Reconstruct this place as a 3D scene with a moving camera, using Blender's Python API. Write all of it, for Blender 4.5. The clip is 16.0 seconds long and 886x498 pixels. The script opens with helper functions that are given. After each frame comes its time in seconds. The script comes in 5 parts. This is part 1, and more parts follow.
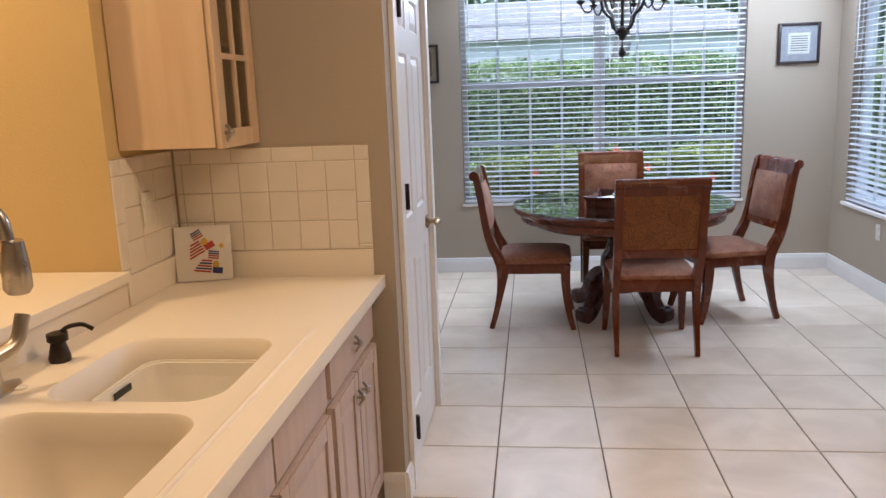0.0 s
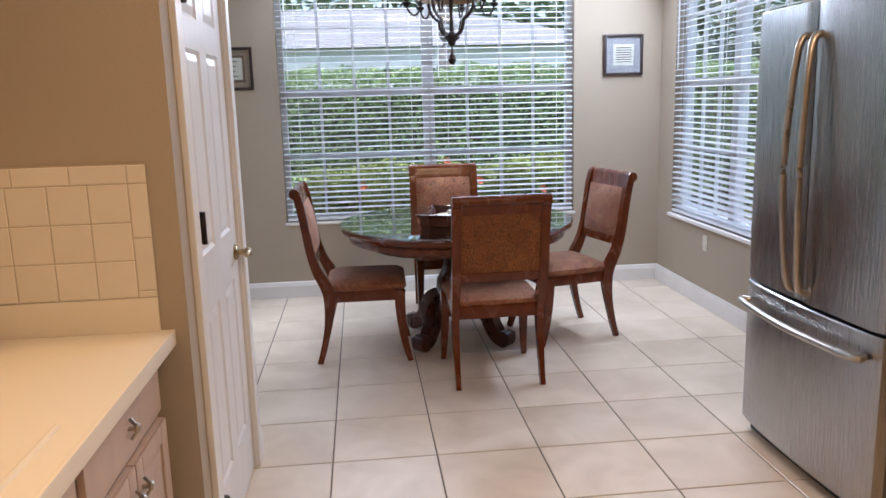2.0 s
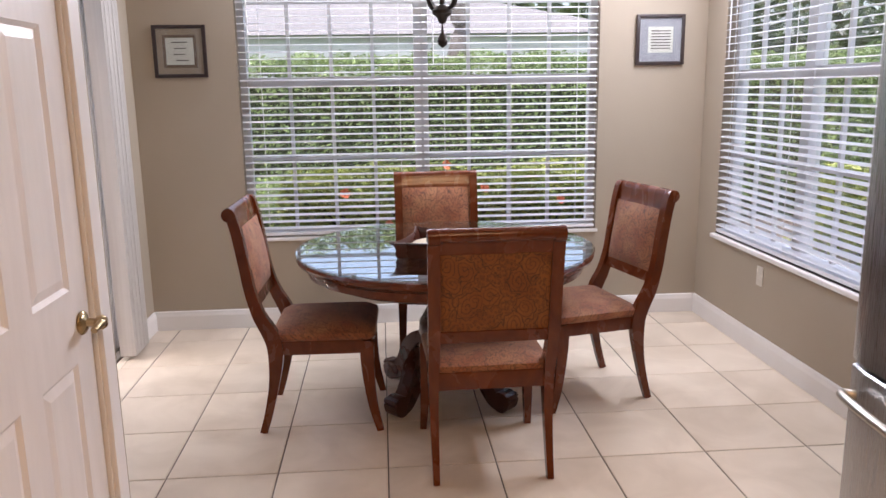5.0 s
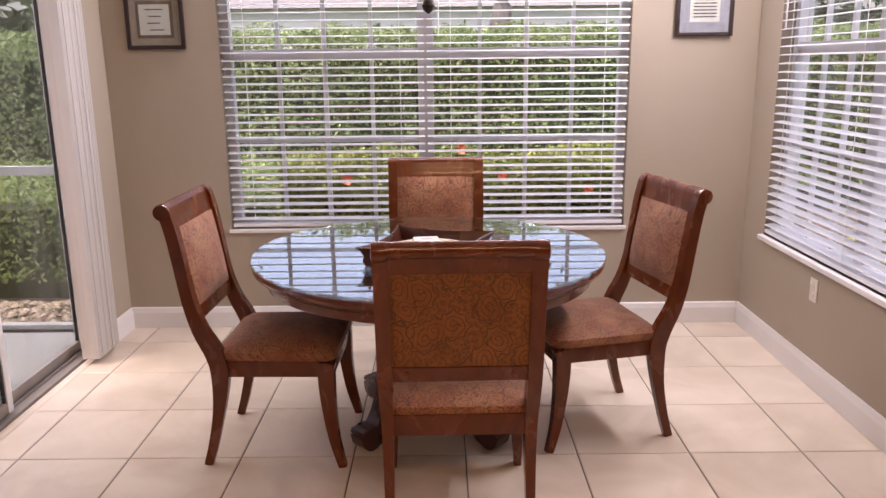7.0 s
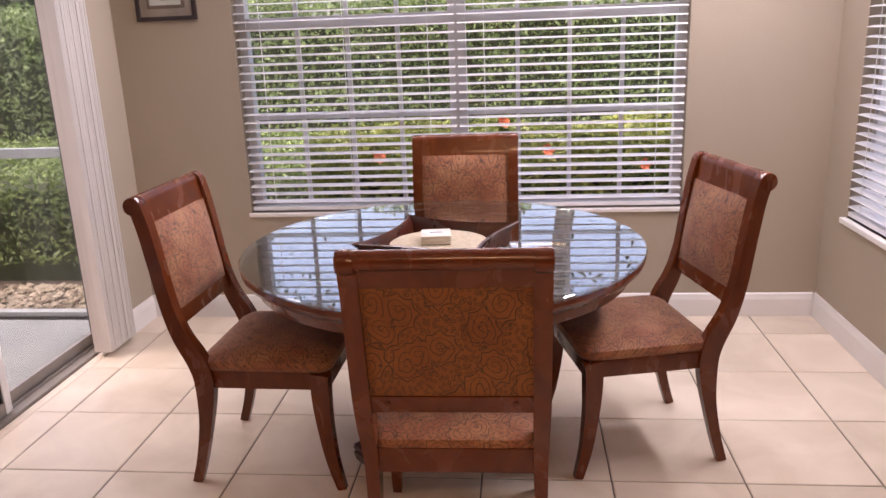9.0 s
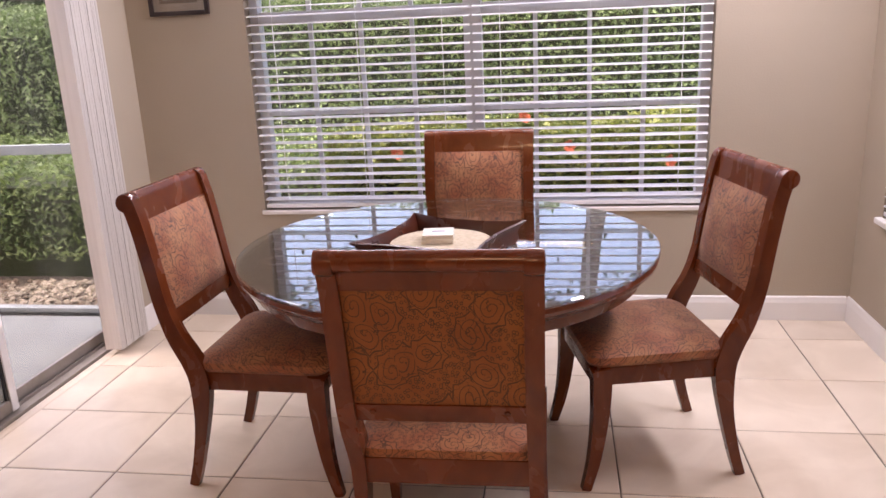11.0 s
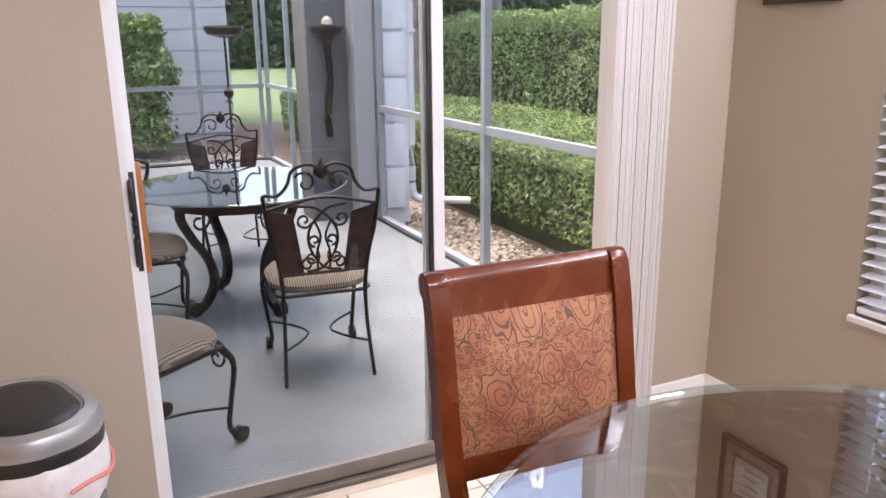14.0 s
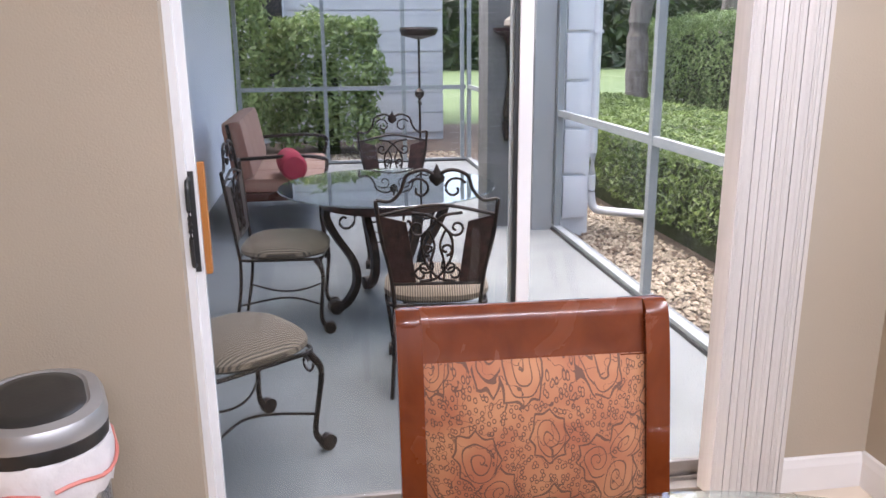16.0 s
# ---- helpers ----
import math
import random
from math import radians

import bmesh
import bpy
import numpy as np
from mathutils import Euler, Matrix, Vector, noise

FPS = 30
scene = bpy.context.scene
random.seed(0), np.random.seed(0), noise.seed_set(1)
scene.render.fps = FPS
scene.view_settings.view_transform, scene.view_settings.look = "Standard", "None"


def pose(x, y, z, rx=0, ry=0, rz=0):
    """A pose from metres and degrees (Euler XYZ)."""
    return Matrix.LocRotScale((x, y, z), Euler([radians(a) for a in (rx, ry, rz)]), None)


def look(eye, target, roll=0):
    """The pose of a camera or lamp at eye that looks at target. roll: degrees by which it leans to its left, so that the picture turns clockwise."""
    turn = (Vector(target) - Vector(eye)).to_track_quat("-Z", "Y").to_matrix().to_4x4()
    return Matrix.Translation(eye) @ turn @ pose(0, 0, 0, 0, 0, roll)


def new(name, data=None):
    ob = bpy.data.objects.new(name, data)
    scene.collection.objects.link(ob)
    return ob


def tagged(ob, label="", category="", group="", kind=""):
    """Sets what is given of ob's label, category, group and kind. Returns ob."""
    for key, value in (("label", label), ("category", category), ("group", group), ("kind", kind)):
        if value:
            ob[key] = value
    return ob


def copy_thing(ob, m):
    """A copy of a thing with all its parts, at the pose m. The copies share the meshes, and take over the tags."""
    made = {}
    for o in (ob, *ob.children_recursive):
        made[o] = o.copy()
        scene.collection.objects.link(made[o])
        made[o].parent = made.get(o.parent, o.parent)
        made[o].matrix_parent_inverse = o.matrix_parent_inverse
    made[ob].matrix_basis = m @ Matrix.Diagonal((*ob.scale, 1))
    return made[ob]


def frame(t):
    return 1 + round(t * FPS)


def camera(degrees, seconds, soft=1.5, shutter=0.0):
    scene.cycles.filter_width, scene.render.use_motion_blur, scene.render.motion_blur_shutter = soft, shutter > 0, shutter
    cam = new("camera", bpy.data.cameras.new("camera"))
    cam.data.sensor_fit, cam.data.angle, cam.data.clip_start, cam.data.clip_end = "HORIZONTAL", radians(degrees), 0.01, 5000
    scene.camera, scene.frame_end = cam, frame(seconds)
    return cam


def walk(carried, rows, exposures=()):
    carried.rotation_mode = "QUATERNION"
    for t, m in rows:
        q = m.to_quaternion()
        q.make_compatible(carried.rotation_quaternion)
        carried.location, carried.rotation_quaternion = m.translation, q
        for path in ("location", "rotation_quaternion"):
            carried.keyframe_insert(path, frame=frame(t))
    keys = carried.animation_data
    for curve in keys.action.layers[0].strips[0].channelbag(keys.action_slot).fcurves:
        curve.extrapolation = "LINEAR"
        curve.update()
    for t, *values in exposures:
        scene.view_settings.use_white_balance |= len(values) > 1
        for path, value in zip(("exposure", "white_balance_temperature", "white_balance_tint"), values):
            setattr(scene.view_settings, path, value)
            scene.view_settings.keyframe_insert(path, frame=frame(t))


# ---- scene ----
cam = camera(59.6, 16.0)
PATH = [
    (0, (-0.431, 0.071, 1.551), (-0.665, 2.018, 1.161), -2.2),
    (0.5, (-0.382, 0.157, 1.545), (-0.462, 2.11, 1.119), -2.1),
    (1, (-0.377, 0.274, 1.534), (-0.361, 2.221, 1.076), -2.0),
    (1.5, (-0.413, 0.431, 1.547), (-0.276, 2.379, 1.118), -2.2),
    (2, (-0.42, 0.579, 1.541), (-0.221, 2.533, 1.161), -1.6),
    (2.5, (-0.347, 0.711, 1.555), (-0.204, 2.677, 1.216), -1.3),
    (3, (-0.318, 0.89, 1.534), (-0.207, 2.86, 1.208), -1.1),
    (3.5, (-0.31, 1.092, 1.553), (-0.173, 3.063, 1.239), -0.9),
    (4, (-0.287, 1.29, 1.537), (-0.122, 3.257, 1.215), -0.9),
    (4.5, (-0.188, 1.489, 1.548), (-0.022, 3.451, 1.199), -1.2),
    (4.7, (-0.168, 1.559, 1.553), (-0.007, 3.517, 1.179), -1.1),
    (7, (0.227, 2.247, 1.549), (0.226, 4.192, 1.086), -0.6),
    (7.5, (0.279, 2.415, 1.542), (0.226, 4.356, 1.063), -1.0),
    (8, (0.319, 2.534, 1.534), (0.218, 4.467, 1.034), -1.4),
    (8.5, (0.374, 2.617, 1.53), (0.221, 4.541, 1.007), -1.8),
    (9, (0.457, 2.682, 1.547), (0.256, 4.596, 1.004), -2.2),
    (11.5, (0.565, 2.899, 1.516), (0.19, 4.787, 0.971), -2.9),
    (12, (0.581, 3.209, 1.532), (-0.019, 5.037, 0.986), -2.4),
    (12.5, (0.623, 3.518, 1.532), (-0.298, 5.205, 0.98), -1.6),
    (13, (0.622, 3.814, 1.5), (-0.611, 5.285, 0.939), -1.6),
    (13.5, (0.605, 4.109, 1.519), (-0.935, 5.271, 0.989), -1.6),
    (14, (0.633, 4.411, 1.541), (-1.111, 5.237, 1.017), -0.6),
    (14.2, (0.588, 4.501, 1.538), (-1.194, 5.237, 1.006), 0.5),
    (14.5, (0.591, 4.607, 1.538), (-1.237, 5.243, 1.037), 0.4),
    (15, (0.522, 4.732, 1.543), (-1.34, 5.271, 1.048), 0.8),
    (15.5, (0.503, 4.864, 1.537), (-1.393, 5.249, 1.03), 0.4),
    (16, (0.527, 4.942, 1.527), (-1.386, 5.222, 1.014), -0.5),
]
walk(cam, [(t, look(eye, target, roll)) for t, eye, target, roll in PATH], exposures=[(0, 2.1, 5250, 12), (1, 2.15, 5350, 12), (3, 2.15, 5700, 18), (4.7, 2.15, 6150, 21), (7, 2.15, 6800, 32), (9, 2.15, 6800, 33), (12, 2.35, 6550, 31), (14, 2.55, 6400, 26), (16, 2.6, 6250, 23)])

# ---- world and light ----
world = bpy.data.worlds.new("sky")
scene.world = world
world.use_nodes = True
wn = world.node_tree.nodes
sky = wn.new("ShaderNodeTexSky")
sky.sky_type = 'NISHITA'
sky.sun_disc = False
sky.sun_elevation, sky.sun_rotation = radians(72), radians(225)
sky.air_density, sky.dust_density, sky.ozone_density = 1.0, 6.0, 0.6
world.node_tree.links.new(sky.outputs[0], wn["Background"].inputs[0])
wn["Background"].inputs[1].default_value = 0.15

sun = new("sun", bpy.data.lights.new("sun", 'SUN'))
sun.data.energy, sun.data.angle, sun.data.color = 1.2, radians(90), (1.0, 0.98, 0.95)
sun.matrix_world = look((-6, 0, 26), (0, 6, 0))


def area_lamp(name, eye, target, sx, sy, watts, colour):
    lamp = new(name, bpy.data.lights.new(name, 'AREA'))
    lamp.data.shape, lamp.data.size, lamp.data.size_y = 'RECTANGLE', sx, sy
    lamp.data.energy, lamp.data.color = watts, colour
    lamp.matrix_world = look(eye, target)
    return lamp


WARM = (1.0, 0.63, 0.31)
CEIL = 2.80
area_lamp("kitchen_lamp", (0.45, 1.5, CEIL - 0.09), (0.45, 1.501, 0), 1.1, 0.28, 8.5, WARM)
area_lamp("sink_lamp", (-1.3, 1.75, CEIL - 0.05), (-1.3, 1.751, 0), 0.16, 0.16, 1.2, WARM)
area_lamp("snack_lamp", (-2.6, 1.7, CEIL - 0.05), (-2.6, 1.701, 0), 0.2, 0.2, 6.0, (1.0, 0.62, 0.25))
# added strip lamps inside the window tops, standing in for the sky's light
DAY = (0.93, 0.97, 1.0)
area_lamp("window_fill", (0.13, 6.66, 2.50), (0.13, 3.9, 0.5), 2.2, 0.16, 11, DAY)
area_lamp("side_window_fill", (1.94, 5.6, 2.50), (-0.5, 5.4, 0.5), 1.6, 0.16, 11.0, DAY)

# ---- materials ----


def mat(name, rough=0.6, metal=0.0):
    m = bpy.data.materials.new(name)
    m.use_nodes = True
    p = m.node_tree.nodes["Principled BSDF"]
    p.inputs["Roughness"].default_value = rough
    p.inputs["Metallic"].default_value = metal
    return m, m.node_tree.nodes, m.node_tree.links, p


def ramp(n, stops):
    r = n.new("ShaderNodeValToRGB")
    while len(r.color_ramp.elements) < len(stops):
        r.color_ramp.elements.new(0.5)
    for e, (pos, col) in zip(r.color_ramp.elements, stops):
        e.position, e.color = pos, (*col, 1)
    return r


def grainy(name, a, b, scale, rough=0.6, metal=0.0, bump=0.1, stretch=(1, 1, 1), fine=None, vary=0.0, detail=6, dist=0.0, coat=0.0, spec=None):
    """A two-scale noise material between colours a and b, with bump; vary shifts value from piece to piece."""
    m, n, l, p = mat(name, rough, metal)
    tc, mp = n.new("ShaderNodeTexCoord"), n.new("ShaderNodeMapping")
    mp.inputs["Scale"].default_value = stretch
    l.new(tc.outputs["Object"], mp.inputs[0])
    nz = n.new("ShaderNodeTexNoise")
    nz.inputs["Scale"].default_value, nz.inputs["Detail"].default_value, nz.inputs["Distortion"].default_value = scale, detail, dist
    oi = n.new("ShaderNodeObjectInfo")
    add = n.new("ShaderNodeVectorMath")
    sc = n.new("ShaderNodeMath")
    sc.operation = 'MULTIPLY'
    sc.inputs[1].default_value = 37.0
    l.new(oi.outputs["Random"], sc.inputs[0])
    l.new(mp.outputs[0], add.inputs[0])
    l.new(sc.outputs[0], add.inputs[1])
    l.new(add.outputs[0], nz.inputs["Vector"])
    r = ramp(n, [(0.3, a), (0.7, b)])
    l.new(nz.outputs[0], r.inputs[0])
    col = r.outputs[0]
    if vary:
        hsv, mr = n.new("ShaderNodeHueSaturation"), n.new("ShaderNodeMapRange")
        mr.inputs[3].default_value, mr.inputs[4].default_value = 1 - vary, 1 + vary
        l.new(oi.outputs["Random"], mr.inputs[0])
        l.new(mr.outputs[0], hsv.inputs["Value"])
        l.new(col, hsv.inputs["Color"])
        col = hsv.outputs[0]
    l.new(col, p.inputs["Base Color"])
    f = n.new("ShaderNodeTexNoise")
    f.inputs["Scale"].default_value, f.inputs["Detail"].default_value = fine or scale * 12, 3
    l.new(add.outputs[0], f.inputs["Vector"])
    bp = n.new("ShaderNodeBump")
    bp.inputs["Strength"].default_value, bp.inputs["Distance"].default_value = bump, 0.004
    l.new(f.outputs[0], bp.inputs["Height"])
    l.new(bp.outputs[0], p.inputs["Normal"])
    rr = n.new("ShaderNodeMapRange")
    rr.inputs[3].default_value, rr.inputs[4].default_value = max(0.02, rough - 0.08), min(1, rough + 0.08)
    l.new(nz.outputs[0], rr.inputs[0])
    l.new(rr.outputs[0], p.inputs["Roughness"])
    p.inputs["Coat Weight"].default_value = coat
    p.inputs["Coat Roughness"].default_value = 0.08
    if spec is not None:
        p.inputs["Specular IOR Level"].default_value = spec
    return m


YELLOWP = grainy("yellow_wall_paint", (0.60, 0.44, 0.19), (0.64, 0.48, 0.22), 1.3, 0.75, bump=0.25, fine=160)
WALL = grainy("beige_wall_paint", (0.385, 0.325, 0.25), (0.41, 0.348, 0.27), 1.3, 0.75, bump=0.25, fine=160)
CEILING = grainy("ceiling_paint", (0.74, 0.72, 0.68), (0.80, 0.78, 0.74), 2, 0.85, bump=0.4, fine=90)
TRIM = grainy("white_trim_paint", (0.74, 0.72, 0.70), (0.80, 0.78, 0.76), 3, 0.4, bump=0.05)
DOORW = grainy("white_door_paint", (0.72, 0.70, 0.69), (0.78, 0.76, 0.75), 4, 0.38, bump=0.12, stretch=(1, 6, 1), fine=60)
TILE = grainy("beige_floor_tile", (0.58, 0.485, 0.38), (0.73, 0.635, 0.52), 3.2, 0.33, bump=0.06, vary=0.045, dist=0.8, fine=30)
GROUT = grainy("floor_grout", (0.10, 0.082, 0.066), (0.15, 0.125, 0.10), 20, 0.9, bump=0.3)
SPLASH = grainy("cream_wall_tile", (0.72, 0.66, 0.56), (0.77, 0.71, 0.62), 5, 0.22, bump=0.04, vary=0.03)
WGROUT = grainy("wall_tile_grout", (0.42, 0.35, 0.26), (0.5, 0.42, 0.32), 30, 0.9)
SOLID = grainy("cream_solid_surface", (0.77, 0.70, 0.585), (0.79, 0.72, 0.605), 2, 0.42, bump=0.0, detail=2, spec=0.35)
WASHED = grainy("pickled_maple", (0.47, 0.355, 0.29), (0.54, 0.42, 0.35), 5, 0.42, bump=0.06, stretch=(6, 6, 0.6), vary=0.03)
MAPLE = grainy("light_maple", (0.62, 0.45, 0.28), (0.70, 0.53, 0.35), 4, 0.38, bump=0.05, stretch=(5, 5, 0.5))
CHERRY = grainy("cherry_wood", (0.092, 0.0175, 0.0040), (0.145, 0.033, 0.0080), 5, 0.26, bump=0.04, stretch=(2, 2, 1.2), dist=1.0, coat=0.28, spec=0.3)
CHERRYD = grainy("dark_cherry_wood", (0.045, 0.0095, 0.0045), (0.072, 0.017, 0.008), 5, 0.28, bump=0.04, stretch=(2, 2, 1.2), coat=0.25)
IRON = grainy("bronzed_iron", (0.018, 0.014, 0.012), (0.05, 0.035, 0.028), 30, 0.42, 0.6, bump=0.25)
IRONP = grainy("bronzed_cast_panel", (0.02, 0.013, 0.011), (0.075, 0.035, 0.03), 28, 0.45, 0.4, bump=0.8, fine=50)
BLACK = grainy("black_plastic", (0.012, 0.012, 0.012), (0.02, 0.02, 0.02), 10, 0.4)
BRASS = grainy("antique_brass", (0.36, 0.27, 0.15), (0.48, 0.37, 0.22), 20, 0.28, 1.0, bump=0.03)
NICKEL = grainy("brushed_nickel", (0.42, 0.38, 0.33), (0.52, 0.48, 0.43), 20, 0.3, 1.0, bump=0.03)
SILVER = grainy("satin_silver_plastic", (0.34, 0.34, 0.34), (0.39, 0.39, 0.39), 9, 0.36, 0.6, bump=0.02)
STEEL = grainy("brushed_stainless_steel", (0.41, 0.41, 0.415), (0.44, 0.44, 0.445), 22, 0.28, 1.0, bump=0.0, stretch=(45, 45, 0.25), fine=20, detail=1)
GREYP = grainy("grey_cabinet_steel", (0.11, 0.11, 0.115), (0.14, 0.14, 0.145), 6, 0.45, 0.3)
ALU = grainy("white_aluminium", (0.66, 0.66, 0.66), (0.72, 0.72, 0.72), 5, 0.42, bump=0.03)
SCREENALU = grainy("weathered_screen_aluminium", (0.24, 0.26, 0.26), (0.30, 0.32, 0.32), 5, 0.5, bump=0.03)
BRONZE = grainy("dark_track_aluminium", (0.22, 0.20, 0.18), (0.30, 0.27, 0.245), 8, 0.45, 0.3)
SLAT = grainy("white_blind_slat", (0.80, 0.81, 0.83), (0.85, 0.86, 0.88), 3, 0.45, bump=0.03)
VANE = grainy("ribbed_vinyl_vane", (0.52, 0.49, 0.46), (0.58, 0.55, 0.52), 4, 0.5, bump=0.08, stretch=(20, 20, 0.2), fine=12)
CARPET = grainy("grey_patio_coating", (0.15, 0.16, 0.16), (0.205, 0.215, 0.215), 3, 0.8, bump=0.7, fine=90)
STUCCO = grainy("exterior_white_stucco", (0.70, 0.71, 0.72), (0.78, 0.79, 0.80), 3, 0.85, bump=0.5, fine=70)
# pier stucco in two tones: shade in the recess's grey, light in the pier's
GREYST = grainy("shaded_grey_stucco", (0.11, 0.11, 0.105), (0.15, 0.15, 0.145), 3, 0.9, bump=0.5, fine=70)
PIER = grainy("lit_grey_stucco", (0.30, 0.305, 0.30), (0.36, 0.365, 0.36), 3, 0.9, bump=0.5, fine=70)
SOIL = grainy("dark_mulch", (0.05, 0.036, 0.026), (0.11, 0.08, 0.058), 9, 0.95, bump=1.0, fine=40)
LAWN = grainy("lawn", (0.05, 0.085, 0.025), (0.10, 0.14, 0.05), 4, 0.95, bump=1.0, fine=50)
STONE = grainy("tan_gravel", (0.35, 0.28, 0.2), (0.62, 0.54, 0.43), 12, 0.85, bump=0.3)
BARK = grainy("grey_bark", (0.13, 0.11, 0.095), (0.27, 0.235, 0.205), 7, 0.95, bump=1.0, stretch=(2, 2, 0.6), fine=25)
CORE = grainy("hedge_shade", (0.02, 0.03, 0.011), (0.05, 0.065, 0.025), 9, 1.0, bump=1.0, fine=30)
ROOF = grainy("grey_roof_tile", (0.10, 0.095, 0.095), (0.15, 0.145, 0.145), 6, 0.9)
SIDING = grainy("pale_grey_house_paint", (0.48, 0.48, 0.475), (0.55, 0.55, 0.545), 3, 0.8, bump=0.3, fine=40)
TANMOUNT = grainy("tan_mount", (0.34, 0.26, 0.20), (0.40, 0.31, 0.24), 20, 0.9)
WICKER = grainy("straw_placemat", (0.40, 0.33, 0.235), (0.54, 0.46, 0.34), 60, 0.9, bump=0.8, fine=180)
PAPER = grainy("cream_paper", (0.66, 0.63, 0.58), (0.72, 0.69, 0.64), 6, 0.8)
MATB = grainy("brown_mount", (0.16, 0.10, 0.07), (0.2, 0.13, 0.09), 20, 0.9)
MATG = grainy("grey_mount", (0.33, 0.32, 0.36), (0.38, 0.37, 0.41), 20, 0.9)
INK = grainy("brown_ink", (0.06, 0.045, 0.04), (0.09, 0.07, 0.06), 20, 0.9)
FRAMEW = grainy("dark_frame_wood", (0.02, 0.012, 0.012), (0.04, 0.022, 0.02), 20, 0.35)
ORANGE = grainy("orange_tag", (0.62, 0.20, 0.04), (0.68, 0.24, 0.05), 6, 0.5)
REDF = grainy("red_cloth", (0.32, 0.02, 0.04), (0.42, 0.04, 0.07), 14, 0.9)
BLUE = grainy("blue_glaze", (0.02, 0.03, 0.12), (0.03, 0.04, 0.16), 14, 0.3)
RED = grainy("red_glaze", (0.35, 0.04, 0.03), (0.42, 0.06, 0.04), 14, 0.3)
YELLOW = grainy("yellow_glaze", (0.6, 0.38, 0.05), (0.68, 0.42, 0.06), 14, 0.3)
CREAMG = grainy("cream_glaze", (0.70, 0.66, 0.58), (0.75, 0.71, 0.63), 8, 0.25)
BAG = grainy("white_bin_liner", (0.60, 0.58, 0.58), (0.70, 0.68, 0.68), 14, 0.35, bump=1.0, fine=25)
PINK = grainy("pink_drawstring", (0.55, 0.16, 0.13), (0.62, 0.22, 0.18), 14, 0.4)
CANDLE = grainy("ivory_candle_sleeve", (0.52, 0.40, 0.25), (0.6, 0.48, 0.32), 20, 0.6)
OLDWOOD = grainy("weathered_oak", (0.17, 0.105, 0.055), (0.27, 0.17, 0.095), 10, 0.6, stretch=(3, 3, 1), bump=0.4)
CARRED = grainy("red_car_paint", (0.55, 0.02, 0.02), (0.6, 0.03, 0.03), 3, 0.3)
FLOWER = grainy("orange_petal", (0.75, 0.16, 0.06), (0.85, 0.25, 0.10), 9, 0.6)


def leafy(name, dark, light, rough=0.5):
    m, n, l, p = mat(name, rough)
    g = n.new("ShaderNodeNewGeometry")
    nz = n.new("ShaderNodeTexNoise")
    nz.inputs["Scale"].default_value = 1.3
    mx = n.new("ShaderNodeMath")
    mx.operation = 'MULTIPLY_ADD'
    mx.inputs[1].default_value = 0.65
    sub = n.new("ShaderNodeMath")
    sub.operation = 'MULTIPLY_ADD'
    sub.inputs[1].default_value, sub.inputs[2].default_value = 0.9, -0.28
    tc = n.new("ShaderNodeTexCoord")
    l.new(tc.outputs["Object"], nz.inputs["Vector"])
    l.new(nz.outputs[0], sub.inputs[0])
    l.new(g.outputs["Random Per Island"], mx.inputs[0])
    l.new(sub.outputs[0], mx.inputs[2])
    r = ramp(n, [(0.1, dark), (0.95, light)])
    l.new(mx.outputs[0], r.inputs[0])
    l.new(r.outputs[0], p.inputs["Base Color"])
    p.inputs["Transmission Weight"].default_value = 0.0
    tr = n.new("ShaderNodeBsdfTranslucent")
    l.new(r.outputs[0], tr.inputs[0])
    ms = n.new("ShaderNodeMixShader")
    ms.inputs[0].default_value = 0.3
    l.new(p.outputs[0], ms.inputs[1])
    l.new(tr.outputs[0], ms.inputs[2])
    l.new(ms.outputs[0], n["Material Output"].inputs[0])
    return m


LEAF = leafy("hedge_leaf", (0.07, 0.115, 0.035), (0.30, 0.40, 0.15))
LEAFY = leafy("lime_leaf", (0.09, 0.13, 0.025), (0.36, 0.40, 0.09))
LEAFM = leafy("young_hedge_leaf", (0.05, 0.09, 0.024), (0.26, 0.35, 0.10))
LEAFD = leafy("dark_leaf", (0.02, 0.035, 0.012), (0.085, 0.125, 0.04))


